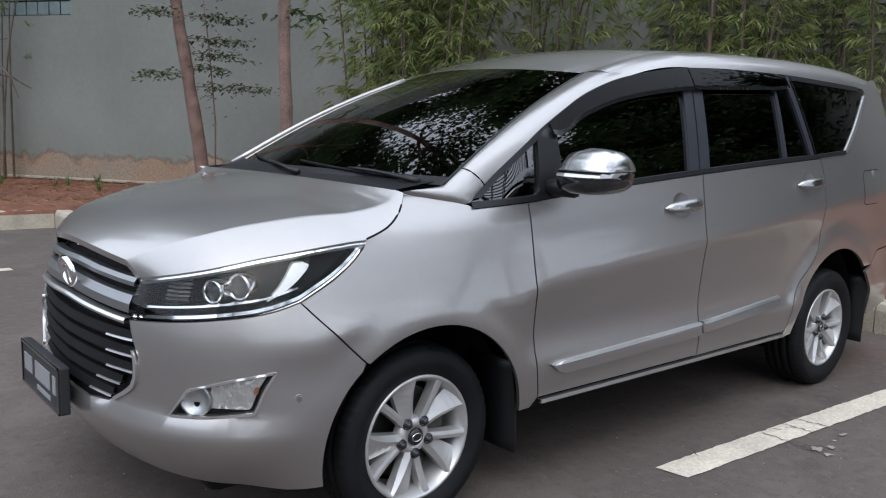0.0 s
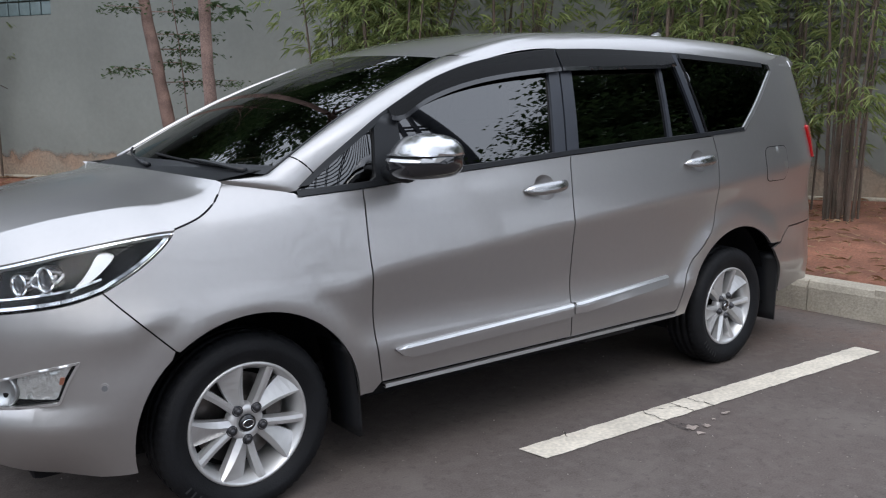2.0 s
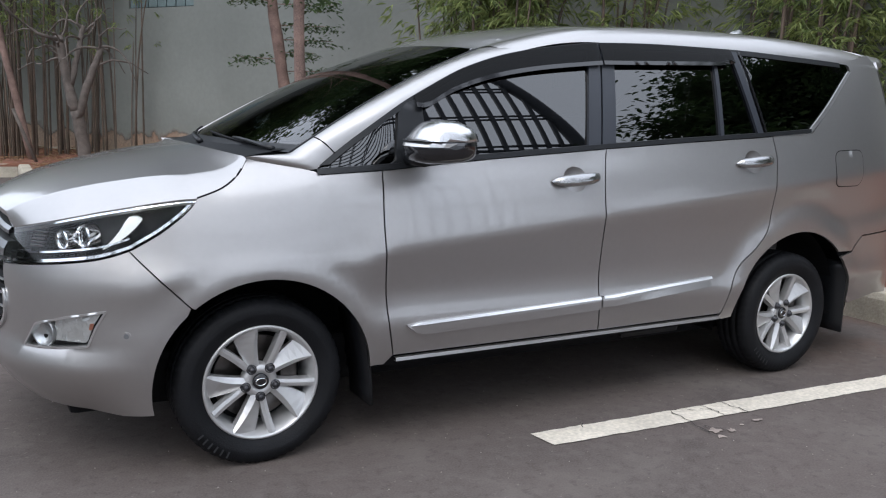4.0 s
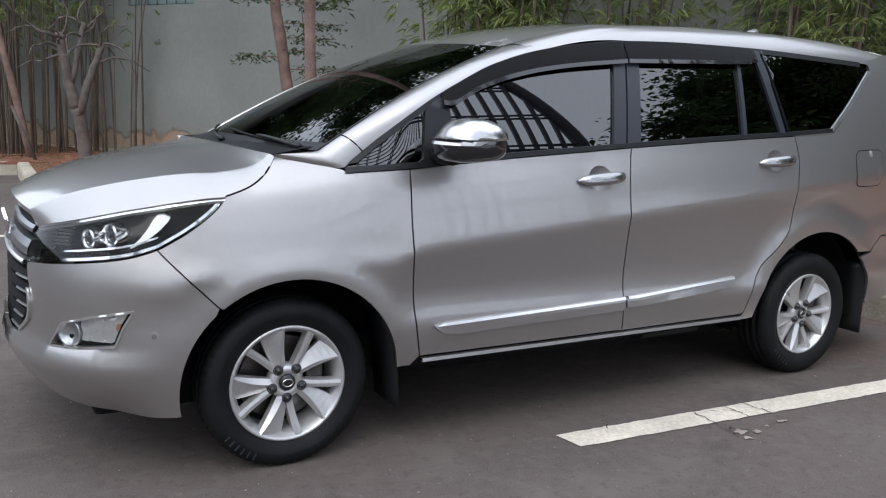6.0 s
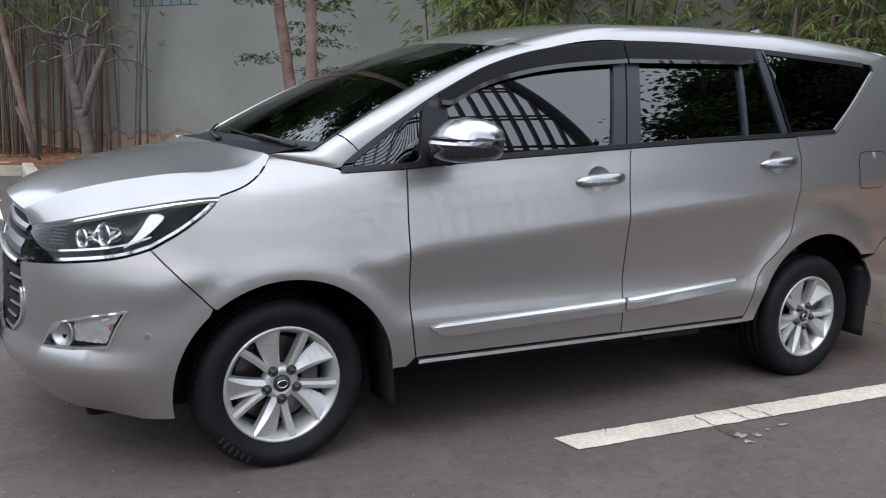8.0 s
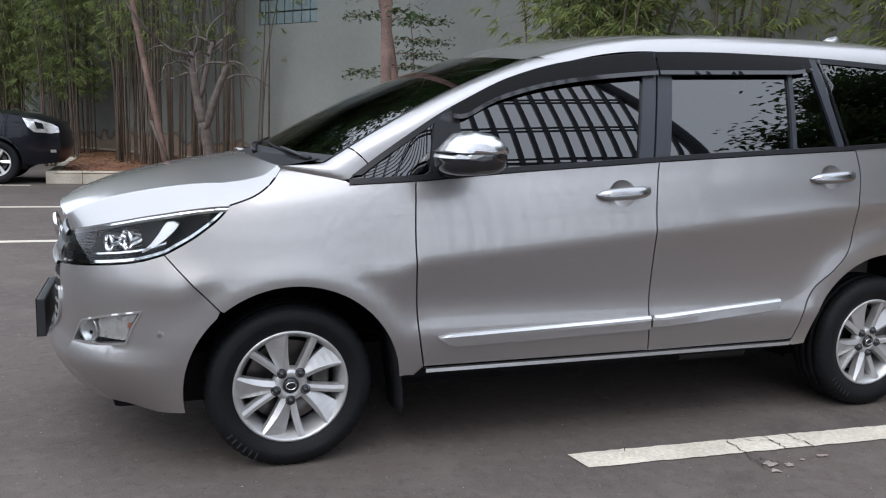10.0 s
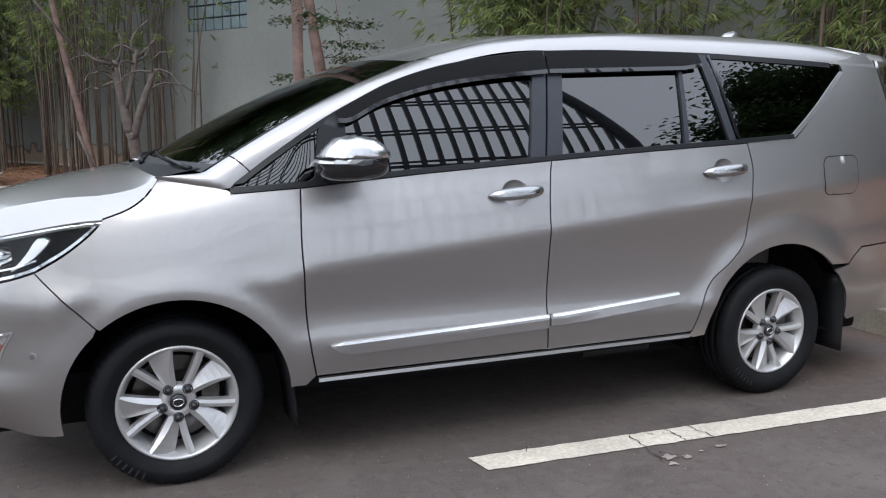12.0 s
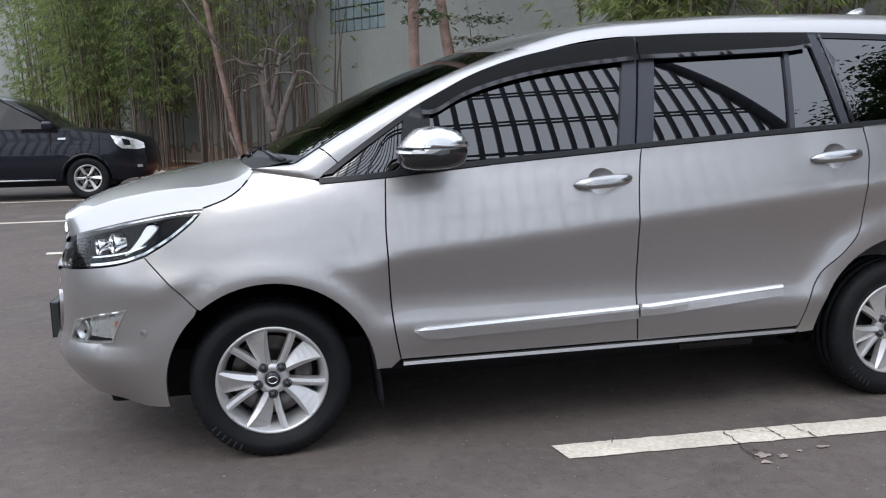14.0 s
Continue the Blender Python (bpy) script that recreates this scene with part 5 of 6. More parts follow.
# loose grit
v, f = [], []
for i in range(620):
    x, y = rnd.uniform(-2.2, 4.1), rnd.uniform(-3.4, 0.4) if rnd.random() < 0.8 else rnd.uniform(0, 6)
    r = rnd.uniform(0.002, 0.006) * (1.8 if rnd.random() < 0.05 else 1)
    o = len(v)
    t = rnd.random() * 6.3
    v += [(x + r * math.cos(t + k * 2.1) * rnd.uniform(0.6, 1.2), y + r * math.sin(t + k * 2.1) * rnd.uniform(0.6, 1.2), 0.0005) for k in range(3)] + [(x, y, r * 0.9)]
    f += [(o, o + 1, o + 3), (o + 1, o + 2, o + 3), (o + 2, o, o + 3)]
ob = new("grit", mesh_of("grit", v, f, False))
ob.data.materials.append(PEBBLE)
tagged(ob, "pale loose grit scattered on asphalt", "grit", kind="stuff")

# kerb blocks along the saw-tooth edge
kerb = thing("kerb", "pale concrete kerb round the planting bed", "kerb", kind="structure")
KW, KH = 0.17, 0.215
for (xa, ya), (xb, yb) in zip(SAW, SAW[1:]):
    d = Vector((xb - xa, yb - ya, 0))
    length = d.length
    d.normalize()
    nrm = Vector((d.y, -d.x, 0))
    count = max(1, round(length / 0.62))
    for i in range(count):
        a, b = length * i / count + 0.004, length * (i + 1) / count - 0.004
        bm = bmesh.new()
        sec = [(0, -0.05), (0, KH - 0.055), (0.016, KH - 0.012), (0.034, KH), (KW, KH), (KW, -0.05)]
        ends = []
        for q in (a - (KW if i == 0 else 0) * 0, b):
            base = Vector((xa, ya, 0)) + d * q
            ends.append([bm.verts.new(base + nrm * w + Vector((0, 0, h + rnd.uniform(-0.002, 0.002)))) for w, h in sec])
        for k in range(len(sec)):
            w = (k + 1) % len(sec)
            bm.faces.new((ends[0][k], ends[0][w], ends[1][w], ends[1][k]))
        bm.faces.new(ends[0][::-1])
        bm.faces.new(ends[1])
        bmesh.ops.recalc_face_normals(bm, faces=bm.faces[:])
        part("kerb_block", bm, KERB, kerb)

# soil bed behind the kerbs, up to the wall


def wall_x(y):
    return 2.5 - 0.65 * (y - 12)


def kerb_x(y):
    for (xa, ya), (xb, yb) in zip(SAW, SAW[1:]):
        if xa == xb and ya <= y <= yb:
            return xa
    return SAW[0][0] if y < 0 else SAW[-1][0]


v, f = [], []
ys = []
for (xa, ya), (xb, yb) in zip(SAW, SAW[1:]):
    if xa == xb:
        k = max(2, int((yb - ya) / 0.22))
        ys += [(xa, ya + 0.0005 + (yb - ya - 0.001) * i / k) for i in range(k + 1)]
nw = 46
for kx, y in ys:
    x0, x1 = kx + 0.12, wall_x(y) + 0.3
    for j in range(nw + 1):
        t = (j / nw) ** 1.3
        x = x0 + (x1 - x0) * t
        h = 0.188 + 0.05 * noise.noise((x * 0.9, y * 0.9, 0)) + 0.018 * noise.noise((x * 6, y * 6, 3)) + 0.10 * t
        v.append((x, y, h if j else 0.178))
for i in range(len(ys) - 1):
    for j in range(nw):
        a = i * (nw + 1) + j
        f.append((a, a + 1, a + nw + 2, a + nw + 1))
soil = new("planting_bed", mesh_of("planting_bed", v, f))
soil.data.materials.append(SOIL)
tagged(soil, "bare red laterite soil of the planting bed", "soil", kind="structure")
# leaf litter on the soil
v, f = [], []
for i in range(5200):
    y = rnd.uniform(-1.1, 17)
    x = kerb_x(y) + 0.2 + (wall_x(y) - kerb_x(y)) * rnd.random() ** 1.2
    z = 0.215 + 0.05 * noise.noise((x * 0.9, y * 0.9, 0)) + 0.10 * max(0, (x - kerb_x(y)) / max(0.5, wall_x(y) - kerb_x(y))) ** 0.8
    a, L, w = rnd.random() * 6.3, rnd.uniform(0.03, 0.09), rnd.uniform(0.004, 0.012)
    c, s = math.cos(a), math.sin(a)
    o = len(v)
    up = rnd.uniform(-0.02, 0.03)
    v += [(x - c * L, y - s * L, z), (x + s * w, y - c * w, z + 0.012), (x + c * L, y + s * L, z + up), (x - s * w, y + c * w, z + 0.008)]
    f += [(o, o + 1, o + 2), (o, o + 2, o + 3)]
ob = new("leaf_litter", mesh_of("leaf_litter", v, f, False))
ob.data.materials.append(LITTER)
tagged(ob, "dry fallen leaves on red soil", "leaf litter", kind="stuff")
# small weeds
v, f = [], []
for i in range(16):
    y = rnd.uniform(2.5, 13)
    x = wall_x(y) - rnd.uniform(0.2, 1.6)
    for k in range(14):
        a, L = rnd.random() * 6.3, rnd.uniform(0.08, 0.26)
        w = 0.012
        o = len(v)
        c, s = math.cos(a), math.sin(a)
        v += [(x - s * w, y + c * w, 0.22), (x + s * w, y - c * w, 0.22), (x + c * L * 0.5, y + s * L * 0.5, 0.24 + L)]
        f.append((o, o + 1, o + 2))
ob = new("weeds", mesh_of("weeds", v, f, False))
ob.data.materials.append(GRASS)
tagged(ob, "low green weeds at the foot of the wall", "weeds", kind="stuff")

# ---- boundary wall ----
WALL_DIR = Vector((-0.65, 1, 0)).normalized()
WALL_ANGLE = math.degrees(math.atan2(WALL_DIR.y, WALL_DIR.x))
wall_m = Matrix.Translation((2.5, 12, 0)) @ pose(0, 0, 0, 0, 0, WALL_ANGLE)
# in wall space x runs along the wall to the far end, y is behind it (negative) or in front
wall = new("wall_north")
tagged(wall, "grey-green plastered boundary wall with stained foot", "wall", kind="structure")


def wall_box(lo, hi, name, material, bevel=0.0):
    bm = bmesh.new()
    box(bm, lo, hi, bevel)
    bmesh.ops.transform(bm, matrix=wall_m, verts=bm.verts[:])
    return part(name, bm, material, wall)


WX0, WX1, WT = -0.10, 1.55, 3.03
WALL_TOP = 5.4
wall_box((-34, -0.25, -0.2), (WX0, 0, WALL_TOP), "wall_panel", WALL)
wall_box((WX1, -0.25, -0.2), (24, 0, WALL_TOP), "wall_panel", WALL)
wall_box((WX0, -0.25, -0.2), (WX1, 0, WT), "wall_panel", WALL)
wall_box((WX0, -0.25, 4.25), (WX1, 0, WALL_TOP), "wall_panel", WALL)
# unseen wall top, added as a dark backdrop for windscreen and hood to mirror
for k in range(-17, 12):
    wall_box((2 * k + 0.01, -0.25, 5.41), (2 * k + 1.99, -0.02, 7.0), "unseen_upper_panel", DARK_WALL)
# stained plinth with an uneven upper edge
v, f = [], []
n = 420
for i in range(n + 1):
    x = -34 + 58 * i / n
    h = 1.05
    v += [wall_m @ Vector((x, 0.004, 0.0)), wall_m @ Vector((x, 0.004, h))]
for i in range(n):
    f.append((2 * i, 2 * i + 2, 2 * i + 3, 2 * i + 1))
part("stained_foot", mesh_of("stained_foot", v, f, False), WALL_BASE, wall, "soil-splashed foot of the wall")
wall_box((-34, 0.01, 0.29), (24, 0.06, 0.335), "drain_pipe", KERB, 0.012)
# glass-block window
win = new("window_1")
tagged(win, "pale glass-block window high in the wall", "window", kind="structure")
nb = 7
for i in range(nb):
    for j in range(5):
        x0, z0 = WX0 + (WX1 - WX0) * i / nb, WT + 1.2 * j / 5
        bm = bmesh.new()
        box(bm, (x0 + 0.012, -0.15, z0 + 0.012), (x0 + (WX1 - WX0) / nb - 0.012, -0.03, z0 + 0.228), 0.012)
        bmesh.ops.transform(bm, matrix=wall_m, verts=bm.verts[:])
        part("pane", bm, GLASS_BLOCK, win)
bm = bmesh.new()
box(bm, (WX0, -0.20, WT), (WX1, -0.10, 4.25))
bmesh.ops.transform(bm, matrix=wall_m, verts=bm.verts[:])
part("window_frame", bm, LOUVRE, win)
# dark louvred vent behind the bamboo
vent = new("window_2")
tagged(vent, "dark louvred vent in the plastered wall", "vent", kind="structure")
for i in range(11):
    bm = bmesh.new()
    box(bm, (-12.6, 0.01, 2.05 + i * 0.12), (-9.6, 0.06, 2.11 + i * 0.12), m=wall_m)
    part("slat", bm, LOUVRE, vent)
bm = bmesh.new()
box(bm, (-12.7, 0.002, 1.98), (-9.5, 0.02, 3.4), m=wall_m)
part("vent_back", bm, DARK_WALL, vent)

# ---- plants ----


def leaf_blade(v, f, p, d, L, w, droop=0.25):
    """A folded pointed leaf of four triangles from p along d."""
    d = Vector(d).normalized()
    s = d.cross(Vector((0, 0, 1)))
    s = s.normalized() if s.length > 0.01 else Vector((1, 0, 0))
    o = len(v)
    mid = p + d * L * 0.45
    tip = p + d * L + Vector((0, 0, -droop * L))
    v += [p, mid + s * w + Vector((0, 0, 0.15 * w)), tip, mid - s * w + Vector((0, 0, 0.15 * w))]
    f += [(o, o + 1, o + 2), (o, o + 2, o + 3)]


def bamboo(x, y, culms, spread, tall, leaves, group="bamboo along the wall", low=1.6, seed=1):
    r = random.Random(seed)
    clump = thing("bamboo_clump", "dense clump of slender brown-green bamboo with hanging yellow-green leaves", "bamboo", group, at=(x, y, 0.12))
    lv, lf = [], []
    for c in range(culms):
        a, q = r.random() * 6.3, spread * math.sqrt(r.random())
        bx, by = q * math.cos(a) * 1.25, q * math.sin(a)
        h = tall * r.uniform(0.7, 1.08)
        lean = Vector((bx * 0.35 + r.uniform(-0.35, 0.35), by * 0.35 + r.uniform(-0.35, 0.35) - 0.15, 0))
        r0 = r.uniform(0.012, 0.026)
        pts, rad = [], []
        steps = 13
        for i in range(steps + 1):
            t = i / steps
            p = Vector((bx, by, -0.1)) + lean * (0.4 * t + 1.5 * t**3) + Vector((0, 0, h * (t - 0.10 * t**3)))
            pts += [p - Vector((0, 0, 0.012)), p]
            rr = r0 * (1 - 0.75 * t)
            rad += [rr, rr * 1.22]
        vv, ff = tube(pts, rad, 6, cap=False)
        part("culm", mesh_of("culm", vv, ff), CULM, clump)
        for k in range(int(leaves)):
            t = r.uniform(max(0.15, low / h), 1.0)
            p = Vector((bx, by, -0.1)) + lean * (0.4 * t + 1.5 * t**3) + Vector((0, 0, h * (t - 0.10 * t**3)))
            a = r.random() * 6.3
            reach = r.uniform(0.10, 0.75) * (0.6 + 0.7 * t)
            tip = p + Vector((math.cos(a) * reach, math.sin(a) * reach, r.uniform(-0.30, 0.22)))
            lv_o = len(lv)
            lv += [p, p + Vector((0, 0, 0.0028)), tip]
            lf.append((lv_o, lv_o + 1, lv_o + 2))
            for m in range(r.randint(6, 10)):
                b = a + r.uniform(-1.3, 1.3)
                leaf_blade(lv, lf, tip + Vector((r.uniform(-0.05, 0.05), r.uniform(-0.05, 0.05), r.uniform(-0.04, 0.04))), (math.cos(b), math.sin(b), r.uniform(-0.9, 0.15)), r.uniform(0.09, 0.19), r.uniform(0.006, 0.011))
    part("foliage", mesh_of("foliage", lv, lf, False), BAMBOO_LEAF, clump, "narrow pointed bamboo leaves")
    return clump


def on_wall(y, front):
    return wall_x(y) - front * 1.19, y


sd = 10
for y, fr, n, lv in ((12.9, 0.5, 10, 6), (13.3, 1.5, 20, 9), (17.0, 2.4, 20, 44), (13.6, 0.7, 20, 9), (14.4, 1.4, 24, 12), (15.3, 0.9, 7, 56), (16.2, 1.6, 9, 70), (17.2, 1.0, 22, 46), (18.3, 1.8, 20, 60), (19.6, 1.2, 18, 60), (21.0, 1.8, 16, 48), (23.0, 1.3, 14, 50)):
    sd += 1
    bamboo(*on_wall(y, fr), n, 0.42, 6.6, lv, low=2.4 - 0.42 * max(0, y - 14.5) ** 0.6, seed=sd)
for y, fr, n, lv in ((5.95, 1.5, 12, 52), (5.7, 1.3, 14, 60), (4.9, 1.9, 14, 60), (4.4, 1.1, 10, 44)):
    sd += 1
    bamboo(*on_wall(y, fr), n, 0.40, 5.8, lv, low=1.5, seed=sd)
for y, fr, n, lv in ((3.0, 1.0, 12, 40), (2.3, 1.6, 14, 44), (1.5, 1.2, 13, 36), (0.7, 1.9, 12, 24), (-0.3, 1.3, 10, 24)):
    sd += 1
    bamboo(*on_wall(y, fr), n, 0.40, 5.6, lv, low=1.2, seed=sd)


def limb(base, tip, r0, r1, bend=0.0, n=9, seed=0):
    r = random.Random(seed)
    base, tip = Vector(base), Vector(tip)
    pts, rad = [], []
    side = Vector((r.uniform(-1, 1), r.uniform(-1, 1), 0))
    for i in range(n + 1):
        t = i / n
        pts.append(base.lerp(tip, t) + side * bend * math.sin(math.pi * t) + Vector((r.uniform(-1, 1), r.uniform(-1, 1), 0)) * r0 * 0.12)
        rad.append((r0 + (r1 - r0) * t) * r.uniform(0.94, 1.06))
    return pts, rad


def slender_tree(x, y, top, r0, r1, sprays, seed, tall=5.4):
    """Thin bare trunk with a few flat leafy sprays and a crown high above."""
    r = random.Random(seed)
    t = thing("slender_tree", "slender red-brown tree trunk with a few leafy side sprays", "tree", "trees in the bed", at=(x, y, 0.1))
    base, tip = Vector((0, 0, -0.05)), Vector((top[0], top[1], tall))
    pts, rad = limb(base, tip, r0, r1, 0.03, 22, seed)
    part("trunk", mesh_of("trunk", *tube(pts, rad, 12)), BARK, t)
    lv, lf = [], []
    for z, a, reach in sprays:
        k = z / tall
        p = base.lerp(tip, k)
        e = p + Vector((math.cos(a) * reach, math.sin(a) * reach * 0.6, 0.10 * reach - 0.06))
        q, qr = limb(p, e, 0.008, 0.003, 0.04, 6, seed + int(z * 10))
        part("twig", mesh_of("twig", *tube(q, qr, 5)), BARK, t)
        for i in range(int(150 * reach) + 20):
            s = r.uniform(0.22, 1.05)
            c = p.lerp(e, s) + Vector((r.gauss(0, 0.07), r.gauss(0, 0.13), r.gauss(0, 0.035) - 0.05 * s * s))
            b = r.random() * 6.3
            leaf_blade(lv, lf, c, (math.cos(b), math.sin(b), r.uniform(-0.5, 0.1)), r.uniform(0.04, 0.085), r.uniform(0.012, 0.024))
    for i in range(16):
        a, el = r.random() * 6.3, r.uniform(0.35, 1.2)
        p = base.lerp(tip, r.uniform(0.74, 1.0))
        L = r.uniform(0.8, 2.2)
        e = p + Vector((math.cos(a) * math.cos(el), math.sin(a) * math.cos(el), math.sin(el))) * L
        q, qr = limb(p, e, 0.022, 0.005, 0.1, 5, seed * 31 + i)
        part("branch", mesh_of("branch", *tube(q, qr, 5)), BARK, t)
        for j in range(150):
            c = p.lerp(e, r.uniform(0.3, 1.1)) + Vector((r.gauss(0, 0.22), r.gauss(0, 0.22), r.gauss(0, 0.14)))
            b = r.random() * 6.3
            leaf_blade(lv, lf, c, (math.cos(b), math.sin(b), r.uniform(-0.6, 0.3)), r.uniform(0.06, 0.12), r.uniform(0.018, 0.032))
    part("crown", mesh_of("crown", lv, lf, False), TREE_LEAF, t, "small dark green leaves")
    return t


slender_tree(3.13, 7.80, (-0.78, 0.1), 0.098, 0.05, [(1.88, 3.35, 0.66), (1.72, 5.9, 1.05), (1.98, 5.6, 0.55), (2.15, 6.1, 0.80), (2.34, 6.0, 0.85), (2.62, 5.9, 0.90), (2.66, 3.2, 0.55), (2.95, 3.0, 0.6)], 3)
slender_tree(1.18, 2.16, (-0.02, 0.05), 0.046, 0.030, [(2.02, 0.3, 0.20), (2.35, 3.2, 0.16)], 5, tall=5.0)
# sapling stem beside the leaning trunk
t = thing("sapling", "thin green sapling beside a leaning trunk", "sapling", at=(3.22, 7.85, 0.1))
part("stem", mesh_of("stem", *tube([(0, 0, 0), (0.02, 0, 1.2), (-0.06, 0, 2.2), (-0.20, 0, 3.4)], [0.012, 0.010, 0.008, 0.004], 6)), BARK, t)
lv, lf = [], []
for i in range(95):
    k = rnd.uniform(0.35, 1.0)
    b = rnd.random() * 6.3
    leaf_blade(lv, lf, Vector((-0.05 * k + rnd.gauss(0, 0.14), rnd.gauss(0, 0.10), 3.3 * k)), (math.cos(b), math.sin(b), -0.2), rnd.uniform(0.04, 0.08), 0.014)
part("leaves", mesh_of("leaves", lv, lf, False), TREE_LEAF, t)

# bare frangipani-like shrub with curling branches in front of the bamboo
t = thing("bare_shrub", "leafless grey shrub with curling pale branches", "shrub", at=(0.46, 9.8, 0.12))
t.scale = (0.82, 0.82, 0.82)
r2 = random.Random(11)
STEMS = [((0, 0, 0), (-0.12, 0, 1.25), 0.125, 0.105), ((-0.12, 0, 1.2), (-0.36, 0.05, 2.55), 0.095, 0.07), ((-0.10, 0, 1.1), (0.34, -0.1, 2.40), 0.085, 0.055), ((-0.2, 0, 1.7), (0.06, 0.1, 2.75), 0.06, 0.045)]
for k, (lo, hi, ra, rb) in enumerate(STEMS):
    pts, rad = limb(lo, hi, ra, rb, 0.05, 9, 2 + k)
    part("trunk" if k == 0 else "stem", mesh_of("trunk", *tube(pts, rad, 10)), DRY_WOOD, t)
for i in range(16):
    a = r2.random() * 6.3
    lo, hi = (Vector(q) for q in STEMS[1 + i % 3][:2])
    p = lo.lerp(hi, r2.uniform(0.7, 1.0))
    d = Vector((math.cos(a), math.sin(a) * 0.5, r2.uniform(0.1, 0.9)))
    q, qr = [], []
    for k in range(10):
        q.append(p.copy())
        qr.append(0.024 * (1 - k / 12))
        d = (d + Vector((r2.uniform(-0.5, 0.5), r2.uniform(-0.3, 0.3), r2.uniform(-0.55, 0.35)))).normalized()
        p = p + d * 0.11
    part("branch", mesh_of("branch", *tube(q, qr, 6)), DRY_WOOD, t)
q = [(-0.3, 0, 2.45), (-0.7, -0.1, 2.55), (-1.1, -0.1, 2.85), (-1.6, -0.1, 3.5), (-2.0, 0, 4.2)]
part("branch", mesh_of("branch", *tube(q, [0.032, 0.03, 0.027, 0.022, 0.015], 7)), DRY_WOOD, t)
t = thing("leaning_trunk", "leaning red-brown trunk propped by a pale stake", "tree", at=(-0.12, 12.5, 0.12))
pts, rad = limb((0, 0, 0), (-0.98, 0.2, 5.6), 0.068, 0.045, 0.05, 12, 8)
part("trunk", mesh_of("trunk", *tube(pts, rad, 10)), BARK, t)
st = thing("stake", "pale cut wooden stake leaning in the soil", "stake", at=(-0.06, 12.0, 0.10))
part("pole", mesh_of("pole", *tube([(0, 0, 0), (-0.36, 0, 1.02)], [0.030, 0.026], 8)), DRY_WOOD, st)

# ---- black car parked by the far kerb ----
suv = thing("estate_car", "glossy black four-wheel-drive car parked beside a kerb", "car", at=(-2.83, 11.35, 0))
suv.scale = (1.04, 1.04, 1.06)
# outline of the flank: x forward (to the nose), z up, front axle at the origin
BODY = [(-3.75, 0.34), (-3.0, 0.32)] + [(-2.63 + 0.37 * math.cos(a), 0.34 + 0.37 * math.sin(a)) for a in np.linspace(math.pi, 0, 14)] + [(-2.2, 0.30), (-0.42, 0.30)] + [(0.385 * math.cos(a), 0.345 + 0.375 * math.sin(a)) for a in np.linspace(math.pi, 0, 16)] + [(0.46, 0.30), (0.80, 0.33), (0.90, 0.45), (0.93, 0.62), (0.90, 0.80), (0.84, 0.93), (0.55, 1.045), (0.05, 1.10), (-0.35, 1.135), (-0.42, 1.16), (-3.65, 1.20), (-3.78, 0.95), (-3.80, 0.55)]


def suv_y(x, z):
    e = 0.10 * ease(0.2, 0.95, x) ** 1.5 * 2.2 + 0.06 * ease(0.75, 1.2, z) + 0.05 * ease(0.5, 0.28, z)
    return -(0.0 - e)


flat, tri = flat_fill(straight(BODY + [BODY[0]], 0.06)[:-1], (), 0.12)
for side in (0, 1):
    v = [(x, suv_y(x, z) if side == 0 else 1.70 - suv_y(x, z), z) for x, z in flat]
    part("flank", mesh_of("flank", v, [q if side == 0 else q[::-1] for q in tri]), SUV_PAINT, suv)
top_line = [(0.80, 0.33), (0.90, 0.45), (0.93, 0.62), (0.90, 0.80), (0.84, 0.93), (0.55, 1.045), (0.05, 1.10), (-0.38, 1.14)]
v, f = [], []
tl = straight(top_line, 0.08)
for x, z in tl:
    e = suv_y(x, z)
    for j in range(17):
        k = -1 + j / 8
        y = 0.85 + k * (0.85 - e)
        bow = 0.14 * (1 - k * k) * ease(0.3, 0.9, x)
        v.append((x + bow, y, z + 0.05 * (1 - k**4) * ease(0.6, 1.0, z)))
for i in range(len(tl) - 1):
    for j in range(16):
        a = i * 17 + j
        f.append((a, a + 1, a + 18, a + 17))
part("nose_and_hood", mesh_of("nose_and_hood", v, f), SUV_PAINT, suv)
cab = [(-0.42, 1.15, 0.07), (-0.75, 1.40, 0.14), (-1.10, 1.60, 0.20), (-1.35, 1.665, 0.24), (-2.4, 1.69, 0.25), (-3.4, 1.64, 0.26), (-3.72, 1.20, 0.10)]
v, f = [], []
for x, z, e in cab:
    for j in range(13):
        k = -1 + j / 6
        v.append((x + 0.12 * (1 - k * k) * (1 if x > -1.3 else 0), 0.85 + k * (0.85 - e), z + 0.035 * (1 - k * k)))
for i in range(len(cab) - 1):
    for j in range(12):
        a = i * 13 + j
        f.append((a, a + 1, a + 14, a + 13))
cabin = mesh_of("cabin", v, f)
cabin.materials.append(SUV_PAINT)
cabin.materials.append(BLACK_GLOSS)
for i, p in enumerate(cabin.polygons):
    if i // 12 < 2 and 0 < i % 12 < 11:
        p.material_index = 1
part("cabin", cabin, None, suv, "black roof and dark windscreen")
side_v = [(x, e - 0.003, z) for x, z, e in cab] + [(x, 0.055, 1.155) for x, z, e in cab]
n = len(cab)
part("side_glass", mesh_of("side_glass", side_v, [(i, i + 1, n + i + 1, n + i) for i in range(n - 1)], False), BLACK_TRIM, suv, "dark side windows")
